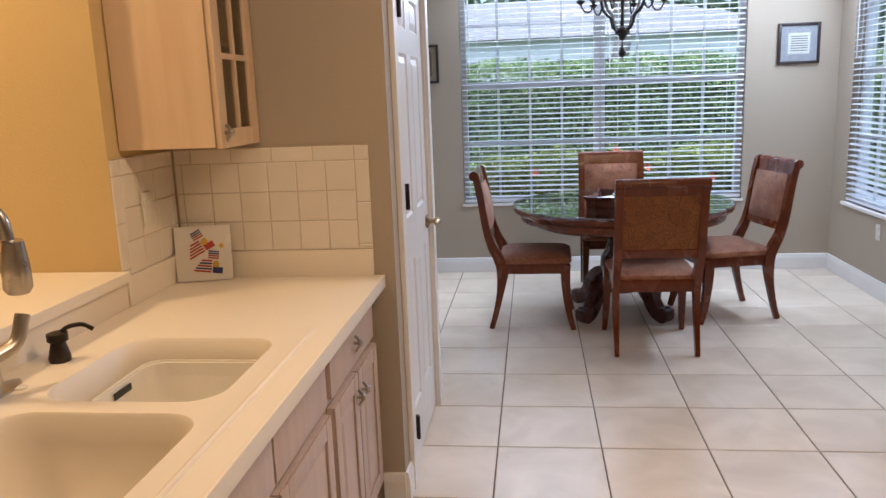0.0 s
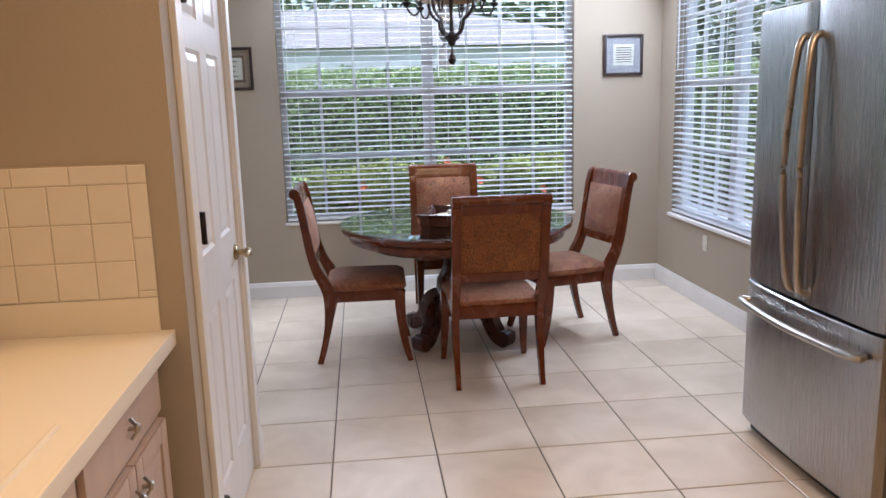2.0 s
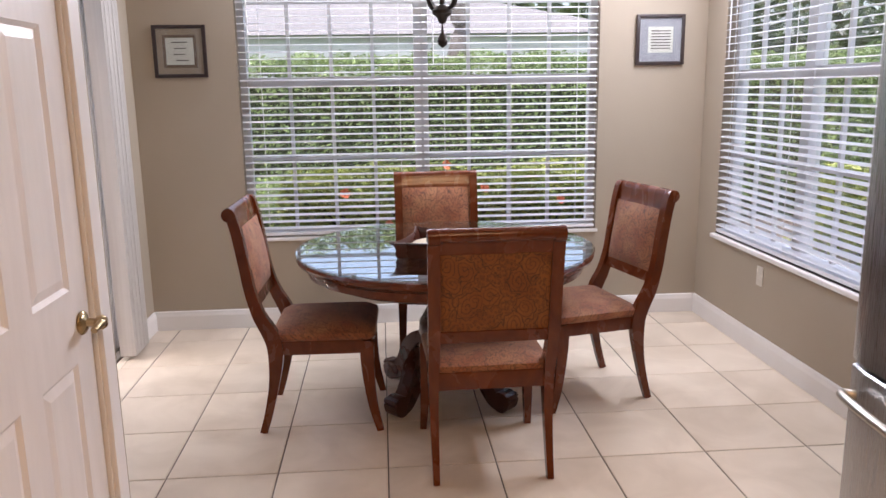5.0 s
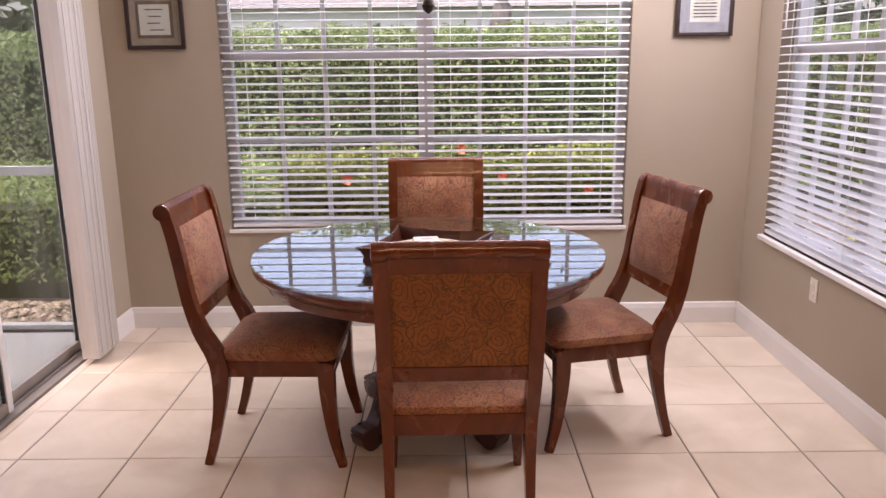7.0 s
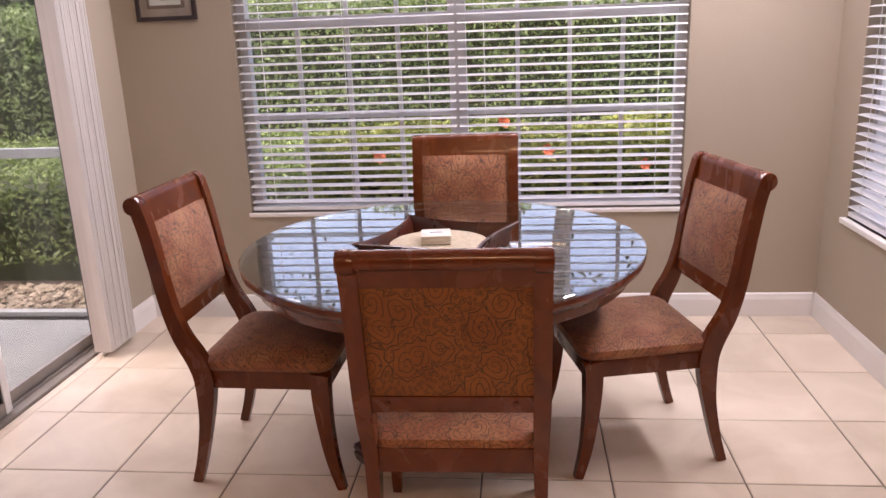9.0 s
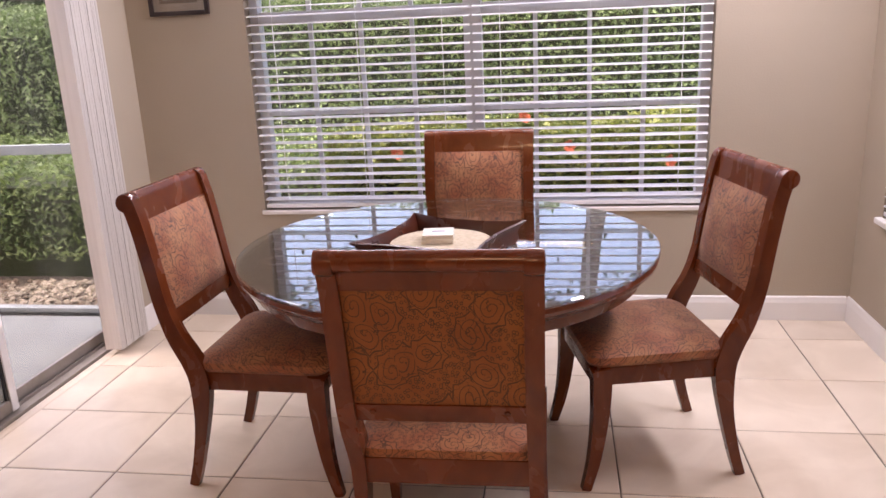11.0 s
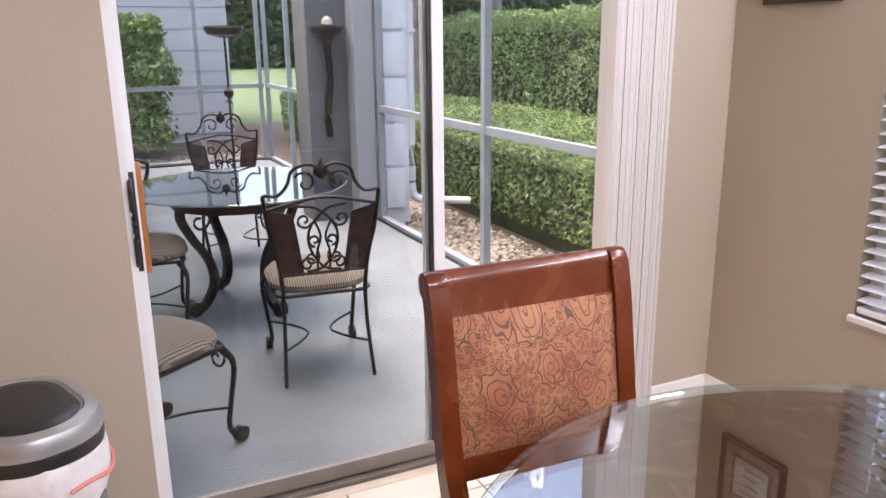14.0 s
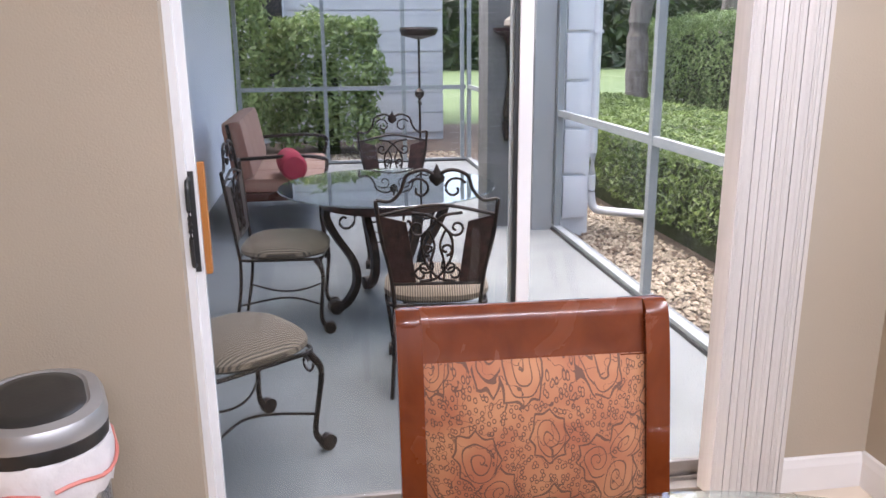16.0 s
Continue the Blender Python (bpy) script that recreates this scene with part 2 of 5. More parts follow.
def paisley(name, ground, mid, line, scale):
    """Woven scrollwork: warped ring lines round scattered centres, with beaded stippling between."""
    m, n, l, p = mat(name, 0.72)

    def maths(op, a, b=None, c=None):
        q = n.new("ShaderNodeMath")
        q.operation = op
        for k, v in enumerate((a, b, c)):
            if v is None:
                continue
            if isinstance(v, (int, float)):
                q.inputs[k].default_value = v
            else:
                l.new(v, q.inputs[k])
        return q.outputs[0]

    def tex(kind, sc, vec, **kw):
        q = n.new(kind)
        q.inputs["Scale"].default_value = sc
        l.new(vec, q.inputs["Vector"])
        return q

    pos = n.new("ShaderNodeTexCoord").outputs["Object"]
    warp = tex("ShaderNodeTexNoise", scale * 0.75, pos)
    vm = n.new("ShaderNodeVectorMath")
    vm.operation = 'MULTIPLY_ADD'
    l.new(warp.outputs["Color"], vm.inputs[0])
    vm.inputs[1].default_value = (0.045, 0.045, 0.045)
    l.new(pos, vm.inputs[2])
    # each cell holds a curled scroll, rimmed by scallops, on a stippled ground
    def flatten(v):
        a, b = n.new("ShaderNodeSeparateXYZ"), n.new("ShaderNodeCombineXYZ")
        l.new(v, a.inputs[0])
        l.new(a.outputs[0], b.inputs[0])
        l.new(maths('ADD', a.outputs[1], a.outputs[2]), b.inputs[1])
        return b.outputs[0]

    cloth = flatten(vm.outputs[0])
    cell = tex("ShaderNodeTexVoronoi", scale, cloth)
    cell.voronoi_dimensions = '2D'
    sub = n.new("ShaderNodeVectorMath")
    sub.operation = 'SUBTRACT'
    l.new(cloth, sub.inputs[0])
    l.new(cell.outputs["Position"], sub.inputs[1])
    sep = n.new("ShaderNodeSeparateXYZ")
    l.new(sub.outputs[0], sep.inputs[0])
    ang = maths('ARCTAN2', sep.outputs[1], sep.outputs[0])
    dist = cell.outputs["Distance"]
    curl = maths('ABSOLUTE', maths('SINE', maths('MULTIPLY_ADD', dist, 21.0, maths('MULTIPLY', ang, 0.5))))
    inner = maths('LESS_THAN', dist, 0.38)
    spiral_line = maths('MULTIPLY', maths('LESS_THAN', curl, 0.24), inner)
    rim = maths('ADD', dist, maths('MULTIPLY', maths('ABSOLUTE', maths('SINE', maths('MULTIPLY', ang, 4.0))), 0.09))
    rim_line = maths('LESS_THAN', maths('ABSOLUTE', maths('SUBTRACT', rim, 0.48)), 0.020)
    bead = tex("ShaderNodeTexVoronoi", scale * 8, flatten(pos))
    bead.voronoi_dimensions = '2D'
    dots = maths('LESS_THAN', maths('ABSOLUTE', maths('SUBTRACT', bead.outputs["Distance"], 0.27)), 0.075)
    zone = maths('GREATER_THAN', rim, 0.52)
    frond = tex("ShaderNodeTexNoise", scale * 2.2, vm.outputs[0])
    vein = maths('LESS_THAN', maths('ABSOLUTE', maths('SUBTRACT', frond.outputs[0], 0.5)), 0.007)
    dark = maths('MINIMUM', maths('ADD', maths('MAXIMUM', maths('MAXIMUM', spiral_line, rim_line), vein), maths('MULTIPLY', dots, zone)), 1.0)
    tone = ramp(n, [(0.35, ground), (0.65, mid)])
    l.new(tex("ShaderNodeTexNoise", scale * 0.9, vm.outputs[0]).outputs[0], tone.inputs[0])
    mx = n.new("ShaderNodeMix")
    mx.data_type = 'RGBA'
    l.new(maths('MULTIPLY', dark, 0.76), mx.inputs[0])
    l.new(tone.outputs[0], mx.inputs[6])
    mx.inputs[7].default_value = (*line, 1)
    l.new(mx.outputs[2], p.inputs["Base Color"])
    bp = n.new("ShaderNodeBump")
    bp.inputs["Strength"].default_value, bp.inputs["Distance"].default_value = 0.35, 0.002
    l.new(maths('SUBTRACT', 1.0, dark), bp.inputs["Height"])
    l.new(bp.outputs[0], p.inputs["Normal"])
    p.inputs["Sheen Weight"].default_value = 0.15
    return m


PAISLEY = paisley("paisley_fabric", (0.27, 0.085, 0.034), (0.36, 0.155, 0.066), (0.032, 0.016, 0.011), 11)
PAISLEYB = paisley("gold_paisley_fabric", (0.20, 0.060, 0.009), (0.25, 0.088, 0.016), (0.035, 0.016, 0.006), 10)


def striped(name, a, b, freq, axis):
    m, n, l, p = mat(name, 0.85)
    tc, w = n.new("ShaderNodeTexCoord"), n.new("ShaderNodeTexWave")
    w.bands_direction = axis
    w.inputs["Scale"].default_value, w.inputs["Distortion"].default_value = freq, 0.3
    l.new(tc.outputs["Object"], w.inputs["Vector"])
    r = ramp(n, [(0.2, a), (0.8, b)])
    l.new(w.outputs[0], r.inputs[0])
    l.new(r.outputs[0], p.inputs["Base Color"])
    return m


TICKING = striped("ticking_stripe_cloth", (0.08, 0.062, 0.046), (0.25, 0.195, 0.14), 28, 'X')
BENCHF = striped("rust_striped_cloth", (0.30, 0.15, 0.11), (0.40, 0.27, 0.2), 9, 'X')


def clear(name, tint, rough=0.0, gloss=0.04):
    """A thin pane: mostly clear with a Fresnel gloss."""
    m, n, l, p = mat(name)
    t, g, fr, ms = n.new("ShaderNodeBsdfTransparent"), n.new("ShaderNodeBsdfGlossy"), n.new("ShaderNodeLayerWeight"), n.new("ShaderNodeMixShader")
    t.inputs[0].default_value = (*tint, 1)
    g.inputs["Roughness"].default_value = rough
    fr.inputs[0].default_value = 0.5
    pw, ad = n.new("ShaderNodeMath"), n.new("ShaderNodeMath")
    pw.operation, ad.operation = 'POWER', 'MULTIPLY_ADD'
    pw.inputs[1].default_value, ad.inputs[1].default_value, ad.inputs[2].default_value = 4.0, 0.9, gloss
    l.new(fr.outputs["Facing"], pw.inputs[0])
    l.new(pw.outputs[0], ad.inputs[0])
    l.new(ad.outputs[0], ms.inputs[0])
    l.new(t.outputs[0], ms.inputs[1])
    l.new(g.outputs[0], ms.inputs[2])
    l.new(ms.outputs[0], n["Material Output"].inputs[0])
    return m


GLASS = clear("window_glass", (0.95, 0.97, 0.96))
SLIDERG = clear("tinted_slider_glass", (0.80, 0.83, 0.82), 0.0, 0.022)
TABLEG = clear("table_glass", (0.84, 0.90, 0.88), 0.0, 0.23)
CABG = clear("cabinet_glass", (0.75, 0.72, 0.66), 0.05)
SCREEN = clear("insect_screen", (0.93, 0.93, 0.94), 0.9)


def glow(name, colour, strength):
    m, n, l, p = mat(name)
    p.inputs["Emission Color"].default_value = (*colour, 1)
    p.inputs["Emission Strength"].default_value = strength
    p.inputs["Base Color"].default_value = (*colour, 1)
    return m


BULB = glow("lit_bulb", (1.0, 0.72, 0.38), 3.0)
DIFFUSER = glow("lit_diffuser", (1.0, 0.72, 0.42), 0.6)

# ---- mesh helpers ----


def link(name, bm, material, parent=None, label="", smooth=False):
    bmesh.ops.recalc_face_normals(bm, faces=bm.faces)
    me = bpy.data.meshes.new(name)
    bm.to_mesh(me)
    bm.free()
    me.materials.append(material)
    if smooth:
        for poly in me.polygons:
            poly.use_smooth = True
        try:
            me.set_sharp_from_angle(angle=radians(38))
        except AttributeError:
            pass
    ob = new(name, me)
    if parent:
        ob.parent = parent
    return tagged(ob, label)


def part(name, bm, material, parent, label="", smooth=True):
    return link(name, bm, material, parent, label, smooth)


def structure(name, bm, material, label, category="", smooth=False):
    return tagged(link(name, bm, material, None, "", smooth), label, category or name.split("_")[0], kind="structure")


def thing(name, m, label, category, group="", kind=""):
    ob = new(name)
    ob.matrix_world = m
    ob.empty_display_size = 0.1
    return tagged(ob, label, category, group, kind)


def box(bm, x0, y0, z0, x1, y1, z1, bevel=0.0, m=None):
    r = bmesh.ops.create_cube(bm, size=1.0)
    vs = r["verts"]
    bmesh.ops.scale(bm, vec=(x1 - x0, y1 - y0, z1 - z0), verts=vs)
    bmesh.ops.translate(bm, vec=((x0 + x1) / 2, (y0 + y1) / 2, (z0 + z1) / 2), verts=vs)
    if bevel:
        es = list({e for v in vs for e in v.link_edges})
        out = bmesh.ops.bevel(bm, geom=es, offset=bevel, segments=2, affect='EDGES', profile=0.7)
        vs = list({v for f in out["faces"] for v in f.verts} | {v for v in vs if v.is_valid})
    if m is not None:
        bmesh.ops.transform(bm, matrix=m, verts=vs)
    return bm


def slab(x0, y0, z0, x1, y1, z1, bevel=0.0, m=None):
    return box(bmesh.new(), x0, y0, z0, x1, y1, z1, bevel, m)


def lathe(profile, segs=20, bm=None, m=None):
    """Turn (radius, height) pairs round z."""
    bm = bm or bmesh.new()
    rings = []
    made = []
    for r, z in profile:
        ring = [bm.verts.new((r * math.cos(2 * math.pi * k / segs), r * math.sin(2 * math.pi * k / segs), z)) for k in range(segs)]
        rings.append(ring)
        made += ring
    for a, b in zip(rings, rings[1:]):
        for k in range(segs):
            bm.faces.new((a[k], a[(k + 1) % segs], b[(k + 1) % segs], b[k]))
    bm.faces.new(rings[0][::-1])
    bm.faces.new(rings[-1])
    if m is not None:
        bmesh.ops.transform(bm, matrix=m, verts=made)
    return bm


def smoothed(pts, steps=6):
    """Catmull-Rom through the points."""
    p = [Vector(q) for q in pts]
    p = [p[0] * 2 - p[1]] + p + [p[-1] * 2 - p[-2]]
    out = []
    for i in range(1, len(p) - 2):
        for s in range(steps):
            t = s / steps
            a, b, c, d = p[i - 1:i + 3]
            out.append(0.5 * ((2 * b) + (c - a) * t + (2 * a - 5 * b + 4 * c - d) * t * t + (3 * b - a - 3 * c + d) * t ** 3))
    return out + [p[-2]]


def sweep(path, size, sides=8, bm=None, flat=None, up=(0, 0, 1)):
    """Sweep a section along a path: a tube of radius size, or, with flat=(w, d), a rectangle w across and d in the path's plane.
    size and flat may be lists, one entry a point."""
    bm = bm or bmesh.new()
    path = [Vector(q) for q in path]
    rings = []
    for i, q in enumerate(path):
        t = (path[min(i + 1, len(path) - 1)] - path[max(i - 1, 0)]).normalized()
        u = Vector(up)
        side = t.cross(u)
        if side.length < 1e-3:
            side = t.cross(Vector((0, 1, 0.01)))
        side.normalize()
        nrm = side.cross(t).normalized()
        if flat:
            w, d = flat[i] if isinstance(flat, list) else flat
            cs = [(-w / 2, -d / 2), (w / 2, -d / 2), (w / 2, d / 2), (-w / 2, d / 2)]
        else:
            r = size[i] if isinstance(size, (list, tuple)) else size
            cs = [(r * math.cos(2 * math.pi * k / sides), r * math.sin(2 * math.pi * k / sides)) for k in range(sides)]
        rings.append([bm.verts.new(q + side * a + nrm * b) for a, b in cs])
    k = len(rings[0])
    for a, b in zip(rings, rings[1:]):
        for j in range(k):
            bm.faces.new((a[j], a[(j + 1) % k], b[(j + 1) % k], b[j]))
    bm.faces.new(rings[0][::-1])
    bm.faces.new(rings[-1])
    return bm


def rounded(x0, y0, x1, y1, r, seg=6):
    pts = []
    for cx, cy, a in ((x1 - r, y1 - r, 0), (x0 + r, y1 - r, 90), (x0 + r, y0 + r, 180), (x1 - r, y0 + r, 270)):
        for k in range(seg + 1):
            t = radians(a + 90 * k / seg)
            pts.append((cx + r * math.cos(t), cy + r * math.sin(t)))
    return pts


def loft(loops, bm=None, cap0=True, cap1=True):
    """Skin closed loops of equal length, each a list of (x, y, z)."""
    bm = bm or bmesh.new()
    rings = [[bm.verts.new(p) for p in lp] for lp in loops]
    k = len(rings[0])
    for a, b in zip(rings, rings[1:]):
        for j in range(k):
            bm.faces.new((a[j], a[(j + 1) % k], b[(j + 1) % k], b[j]))
    if cap0:
        bm.faces.new(rings[0][::-1])
    if cap1:
        bm.faces.new(rings[-1])
    return bm


def spiral(cx, cy, r0, r1, a0, a1, n=14):
    return [(cx + (r0 + (r1 - r0) * k / n) * math.cos(radians(a0 + (a1 - a0) * k / n)), cy + (r0 + (r1 - r0) * k / n) * math.sin(radians(a0 + (a1 - a0) * k / n))) for k in range(n + 1)]


# ---- the setting ----
XL, XR, YB = -1.68, 2.02, 6.76      # dining room: left, right and back wall faces
WX0, WX1, WZ0, WZ1 = -1.03, 1.30, 0.61, 2.62   # back window opening
RY0, RY1 = 4.75, 6.47               # side window opening
SY0, SY1, SZ1 = 4.515, 6.42, 2.42    # sliding door opening


def walls(name, pieces, label, material=WALL):
    bm = bmesh.new()
    for p in pieces:
        box(bm, *p)
    return structure(name, bm, material, label, "wall")


T = 0.16
walls("wall_north", [(XL - T, YB, -0.12, WX0, YB + T, CEIL), (WX1, YB, -0.12, XR + T, YB + T, CEIL), (WX0, YB, -0.12, WX1, YB + T, WZ0), (WX0, YB, WZ1, WX1, YB + T, CEIL)], "beige painted wall round the twin window")
walls("wall_east", [(XR, RY1, -0.12, XR + T, YB, CEIL), (XR, -2.0, -0.12, XR + T, RY0, CEIL), (XR, RY0, -0.12, XR + T, RY1, WZ0), (XR, RY0, WZ1, XR + T, RY1, CEIL)], "beige painted wall with the side window")
walls("wall_west", [(XL - T, 3.78, -0.12, XL, SY0, CEIL), (XL - T, SY1, -0.12, XL, YB, CEIL), (XL - T, SY0, SZ1, XL, SY1, CEIL)], "beige painted wall beside the sliding door")
DY0, DY1, DZ, DE = 2.985, 3.755, 2.05, 3.90   # pantry door and the wall's end
walls("wall_pantry", [(XL - T, 2.79, 0, -1.05, 2.90, CEIL), (-1.05, 2.79, 0, -0.936, DY0 - 0.012, CEIL), (-1.05, DY0 - 0.012, DZ + 0.012, -0.936, DY1 + 0.012, CEIL), (-1.05, DY1 + 0.012, 0, -0.936, DE, CEIL), (XL, DE - 0.12, 0, -1.05, DE, CEIL)], "tan painted pantry wall at the end of the counter")
walls("wall_passthrough", [(-3.0, 2.36, 0, -1.75, 2.79, CEIL), (-1.86, -2.0, 0, -1.75, 2.36, 1.0), (-1.86, -2.0, 2.3, -1.75, 2.36, CEIL)], "yellow painted half wall and pier of the pass-through", YELLOWP)
walls("wall_south", [(-3.0, -2.12, 0, XR + T, -2.0, CEIL), (-3.12, -2.12, 0, -3.0, 2.79, CEIL)], "plain painted kitchen wall")
structure("ceiling", box(slab(-3.12, -2.12, CEIL, XR + T, 2.79, CEIL + 0.1), XL - T, 2.79, CEIL, XR + T, YB + T, CEIL + 0.1), CEILING, "flat white textured ceiling")
floor = structure("floor", box(slab(-3.0, -2.0, -0.12, XR, 2.79, -0.004), XL - T, 2.79, -0.12, XR, YB, -0.004), GROUT, "large beige ceramic floor tiles with dark grout")

# baseboards


def baseboard(x0, y0, x1, y1, dx, dy):
    """A moulded board along a wall face from one end to the other, standing out towards (dx, dy)."""
    bm = bmesh.new()
    a, b = Vector((x0, y0, 0)), Vector((x1, y1, 0))
    n = Vector((dx, dy, 0))
    prof = [(0, 0.001), (0.016, 0.001), (0.016, 0.095), (0.012, 0.112), (0.010, 0.124), (0.004, 0.130), (0, 0.130)]
    r0 = [bm.verts.new(a + n * d + Vector((0, 0, z))) for d, z in prof]
    r1 = [bm.verts.new(b + n * d + Vector((0, 0, z))) for d, z in prof]
    for k in range(len(prof)):
        bm.faces.new((r0[k], r0[(k + 1) % len(prof)], r1[(k + 1) % len(prof)], r1[k]))
    bm.faces.new(r0[::-1])
    bm.faces.new(r1)
    return structure("baseboard", bm, TRIM, "white painted baseboard along the wall", "baseboard")


baseboard(XL, YB, XR - 0.016, YB, 0, -1)
baseboard(XR, 3.9, XR, YB, -1, 0)
baseboard(XL, SY1 + 0.01, XL, YB - 0.016, 1, 0)
baseboard(XL, DE, XL, SY0 - 0.05, 1, 0)
baseboard(-0.936, DY1 + 0.086, -0.936, DE + 0.016, 1, 0)
baseboard(-0.936, 2.79, -0.936, DY0 - 0.091, 1, 0)
baseboard(XL + 0.017, DE, -0.936, DE, 0, 1)
baseboard(-1.02, 2.79, -0.936, 2.79, 0, -1)


# windows
def sash_window(name, label, m, width, height, cols):
    """A double-hung window in local x (width) and z, glass at y = 0, seen from -y."""
    w = tagged(thing(name, m, label, "window"), kind="structure")
    bm = bmesh.new()
    f = 0.045
    for b in ((0, -0.03, 0, f, 0.04, height), (width - f, -0.03, 0, width, 0.04, height), (f, -0.03, 0, width - f, 0.04, f), (f, -0.03, height - f, width - f, 0.04, height)):
        box(bm, *b)
    part("window_frame", bm, ALU, w, smooth=False)
    mid = height * 0.5
    part("meeting_rail", slab(f, -0.022, mid - 0.03, width - f, 0.02, mid + 0.03, 0.004), ALU, w, smooth=False)
    for lo, hi in ((f, mid - 0.03), (mid + 0.03, height - f)):
        for c in range(1, cols):
            x = f + (width - 2 * f) * c / cols
            part("muntin", slab(x - 0.011, -0.012, lo, x + 0.011, 0.01, hi), ALU, w, smooth=False)
        z = (lo + hi) / 2
        part("muntin", slab(f, -0.009, z - 0.011, width - f, 0.008, z + 0.011), ALU, w, smooth=False)
        pane = part("pane", slab(f, 0.013, lo, width - f, 0.017, hi), GLASS, w, "clear glass", smooth=False)
        pane.visible_shadow = False
    return w


half = (WX1 - WX0) / 2
H = WZ1 - WZ0
sash_window("window_1", "white double-hung window with grid muntins behind a blind", pose(WX0, YB + 0.10, WZ0), half, H, 4)
sash_window("window_2", "white double-hung window with grid muntins behind a blind", pose(WX0 + half, YB + 0.10, WZ0), half, H, 4)
rh = (RY1 - RY0) / 2
sash_window("window_3", "white double-hung side window with grid muntins behind a blind", pose(XR + 0.10, RY1, WZ0, 0, 0, -90), rh, H, 3)
sash_window("window_4", "white double-hung side window with grid muntins behind a blind", pose(XR + 0.10, RY1 - rh, WZ0, 0, 0, -90), rh, H, 3)

bm = slab(WX0 - 0.012, YB - 0.018, WZ0 - 0.022, WX1 + 0.012, YB + 0.06, WZ0, 0.004)
structure("sill_1", bm, TRIM, "white marble-look window sill", "sill")
bm = slab(XR - 0.032, RY0 - 0.015, WZ0 - 0.026, XR + 0.06, RY1 + 0.015, WZ0, 0.005)
structure("sill_2", bm, TRIM, "white marble-look window sill", "sill")


def slat_blind(label, m, width, height, tilt):
    """A two-inch blind hanging in local x and z, slats one by one."""
    b = thing("window_blind", m, label, "blind", "blinds on the windows")
    part("headrail", slab(0, -0.03, height - 0.05, width, 0.03, height, 0.004), SLAT, b, smooth=False)
    part("bottom_rail", slab(0.004, -0.025, 0.012, width - 0.004, 0.025, 0.034, 0.006), SLAT, b, smooth=False)
    pitch = 0.0435
    n = int((height - 0.10) / pitch)
    bm = bmesh.new()
    rows = []
    for k in range(5):
        y = -0.029 + 0.0145 * k
        rows.append((y, 0.0035 * (1 - (y / 0.029) ** 2)))
    r0 = [bm.verts.new((0.004, y, z)) for y, z in rows] + [bm.verts.new((0.004, y, z - 0.0025)) for y, z in rows[::-1]]
    r1 = [bm.verts.new((width - 0.004, v.co.y, v.co.z)) for v in r0]
    for k in range(len(r0)):
        bm.faces.new((r0[k], r0[(k + 1) % len(r0)], r1[(k + 1) % len(r0)], r1[k]))
    bm.faces.new(r0[::-1])
    bm.faces.new(r1)
    first = part("slat", bm, SLAT, b)
    rng = random.Random(7)
    for k in range(n):
        s = first if k == 0 else new("slat", first.data)
        s.parent = b
        s.matrix_local = pose(0, 0, 0.06 + pitch * k, tilt + rng.uniform(-1.5, 1.5), 0, 0)
    for x in (0.14, width / 2, width - 0.14):
        part("ladder_cord", slab(x - 0.0015, -0.0315, 0.03, x + 0.0015, -0.0295, height - 0.05), SLAT, b, smooth=False)
    part("tilt_wand", sweep([(0.07, -0.035, height - 0.05), (0.072, -0.036, height - 0.9)], 0.004, 6), ALU, b)
    return b


TILTB = 6
slat_blind("white two-inch faux wood blind, slats open", pose(WX0 + 0.006, YB + 0.022, WZ0), half - 0.01, H - 0.004, TILTB)
slat_blind("white two-inch faux wood blind, slats open", pose(WX0 + half + 0.004, YB + 0.022, WZ0), half - 0.01, H - 0.004, TILTB)
slat_blind("white two-inch faux wood blind on the side window", pose(XR + 0.022, RY1 - 0.006, WZ0, 0, 0, -90), RY1 - RY0 - 0.012, H - 0.004, TILTB)

# pantry door
door = tagged(thing("door_1", pose(-0.982, DY0, 0.008), "closed white six-panel pantry door with brass lever", "door"), kind="structure")
W, HD = DY1 - DY0, DZ - 0.01
part("slab", slab(0, 0.003, 0, 0.030, W - 0.003, HD), DOORW, door, smooth=False)
bm = bmesh.new()
st, mid = 0.112, 0.115
cols = ((st, W / 2 - mid / 2), (W / 2 + mid / 2, W - st))
rows = ((0.24, 0.86), (1.055, 1.712), (1.812, 1.945))
box(bm, 0.030, 0.003, 0, 0.040, st, HD)
box(bm, 0.030, W - st, 0, 0.040, W - 0.003, HD)
box(bm, 0.030, cols[0][1], 0.0, 0.040, cols[1][0], HD)
zs = [0] + [z for r in rows for z in r] + [HD]
for c in cols:
    for a, b in zip(zs[::2], zs[1::2]):
        box(bm, 0.030, c[0], a, 0.040, c[1], b)
part("door_face", bm, DOORW, door, smooth=False)
for c in cols:
    for r in rows:
        a, b, d = ([(x, c[0] + k, r[0] + k), (x, c[1] - k, r[0] + k), (x, c[1] - k, r[1] - k), (x, c[0] + k, r[1] - k)] for x, k in ((0.0395, 0.0), (0.031, 0.012), (0.0385, 0.038)))
        part("door_panel", loft([a, b, d], cap0=False), DOORW, door, smooth=False)
knob = part("lever_handle", lathe([(0.030, 0), (0.033, 0.004), (0.030, 0.010), (0.020, 0.015), (0.012, 0.018), (0.011, 0.038), (0.017, 0.044), (0.020, 0.056), (0.014, 0.066), (0.004, 0.069)], 24), BRASS, door, "antique brass rose and spindle")
knob.matrix_local = pose(0.040, W - 0.065, 0.955, 0, 90, 0)
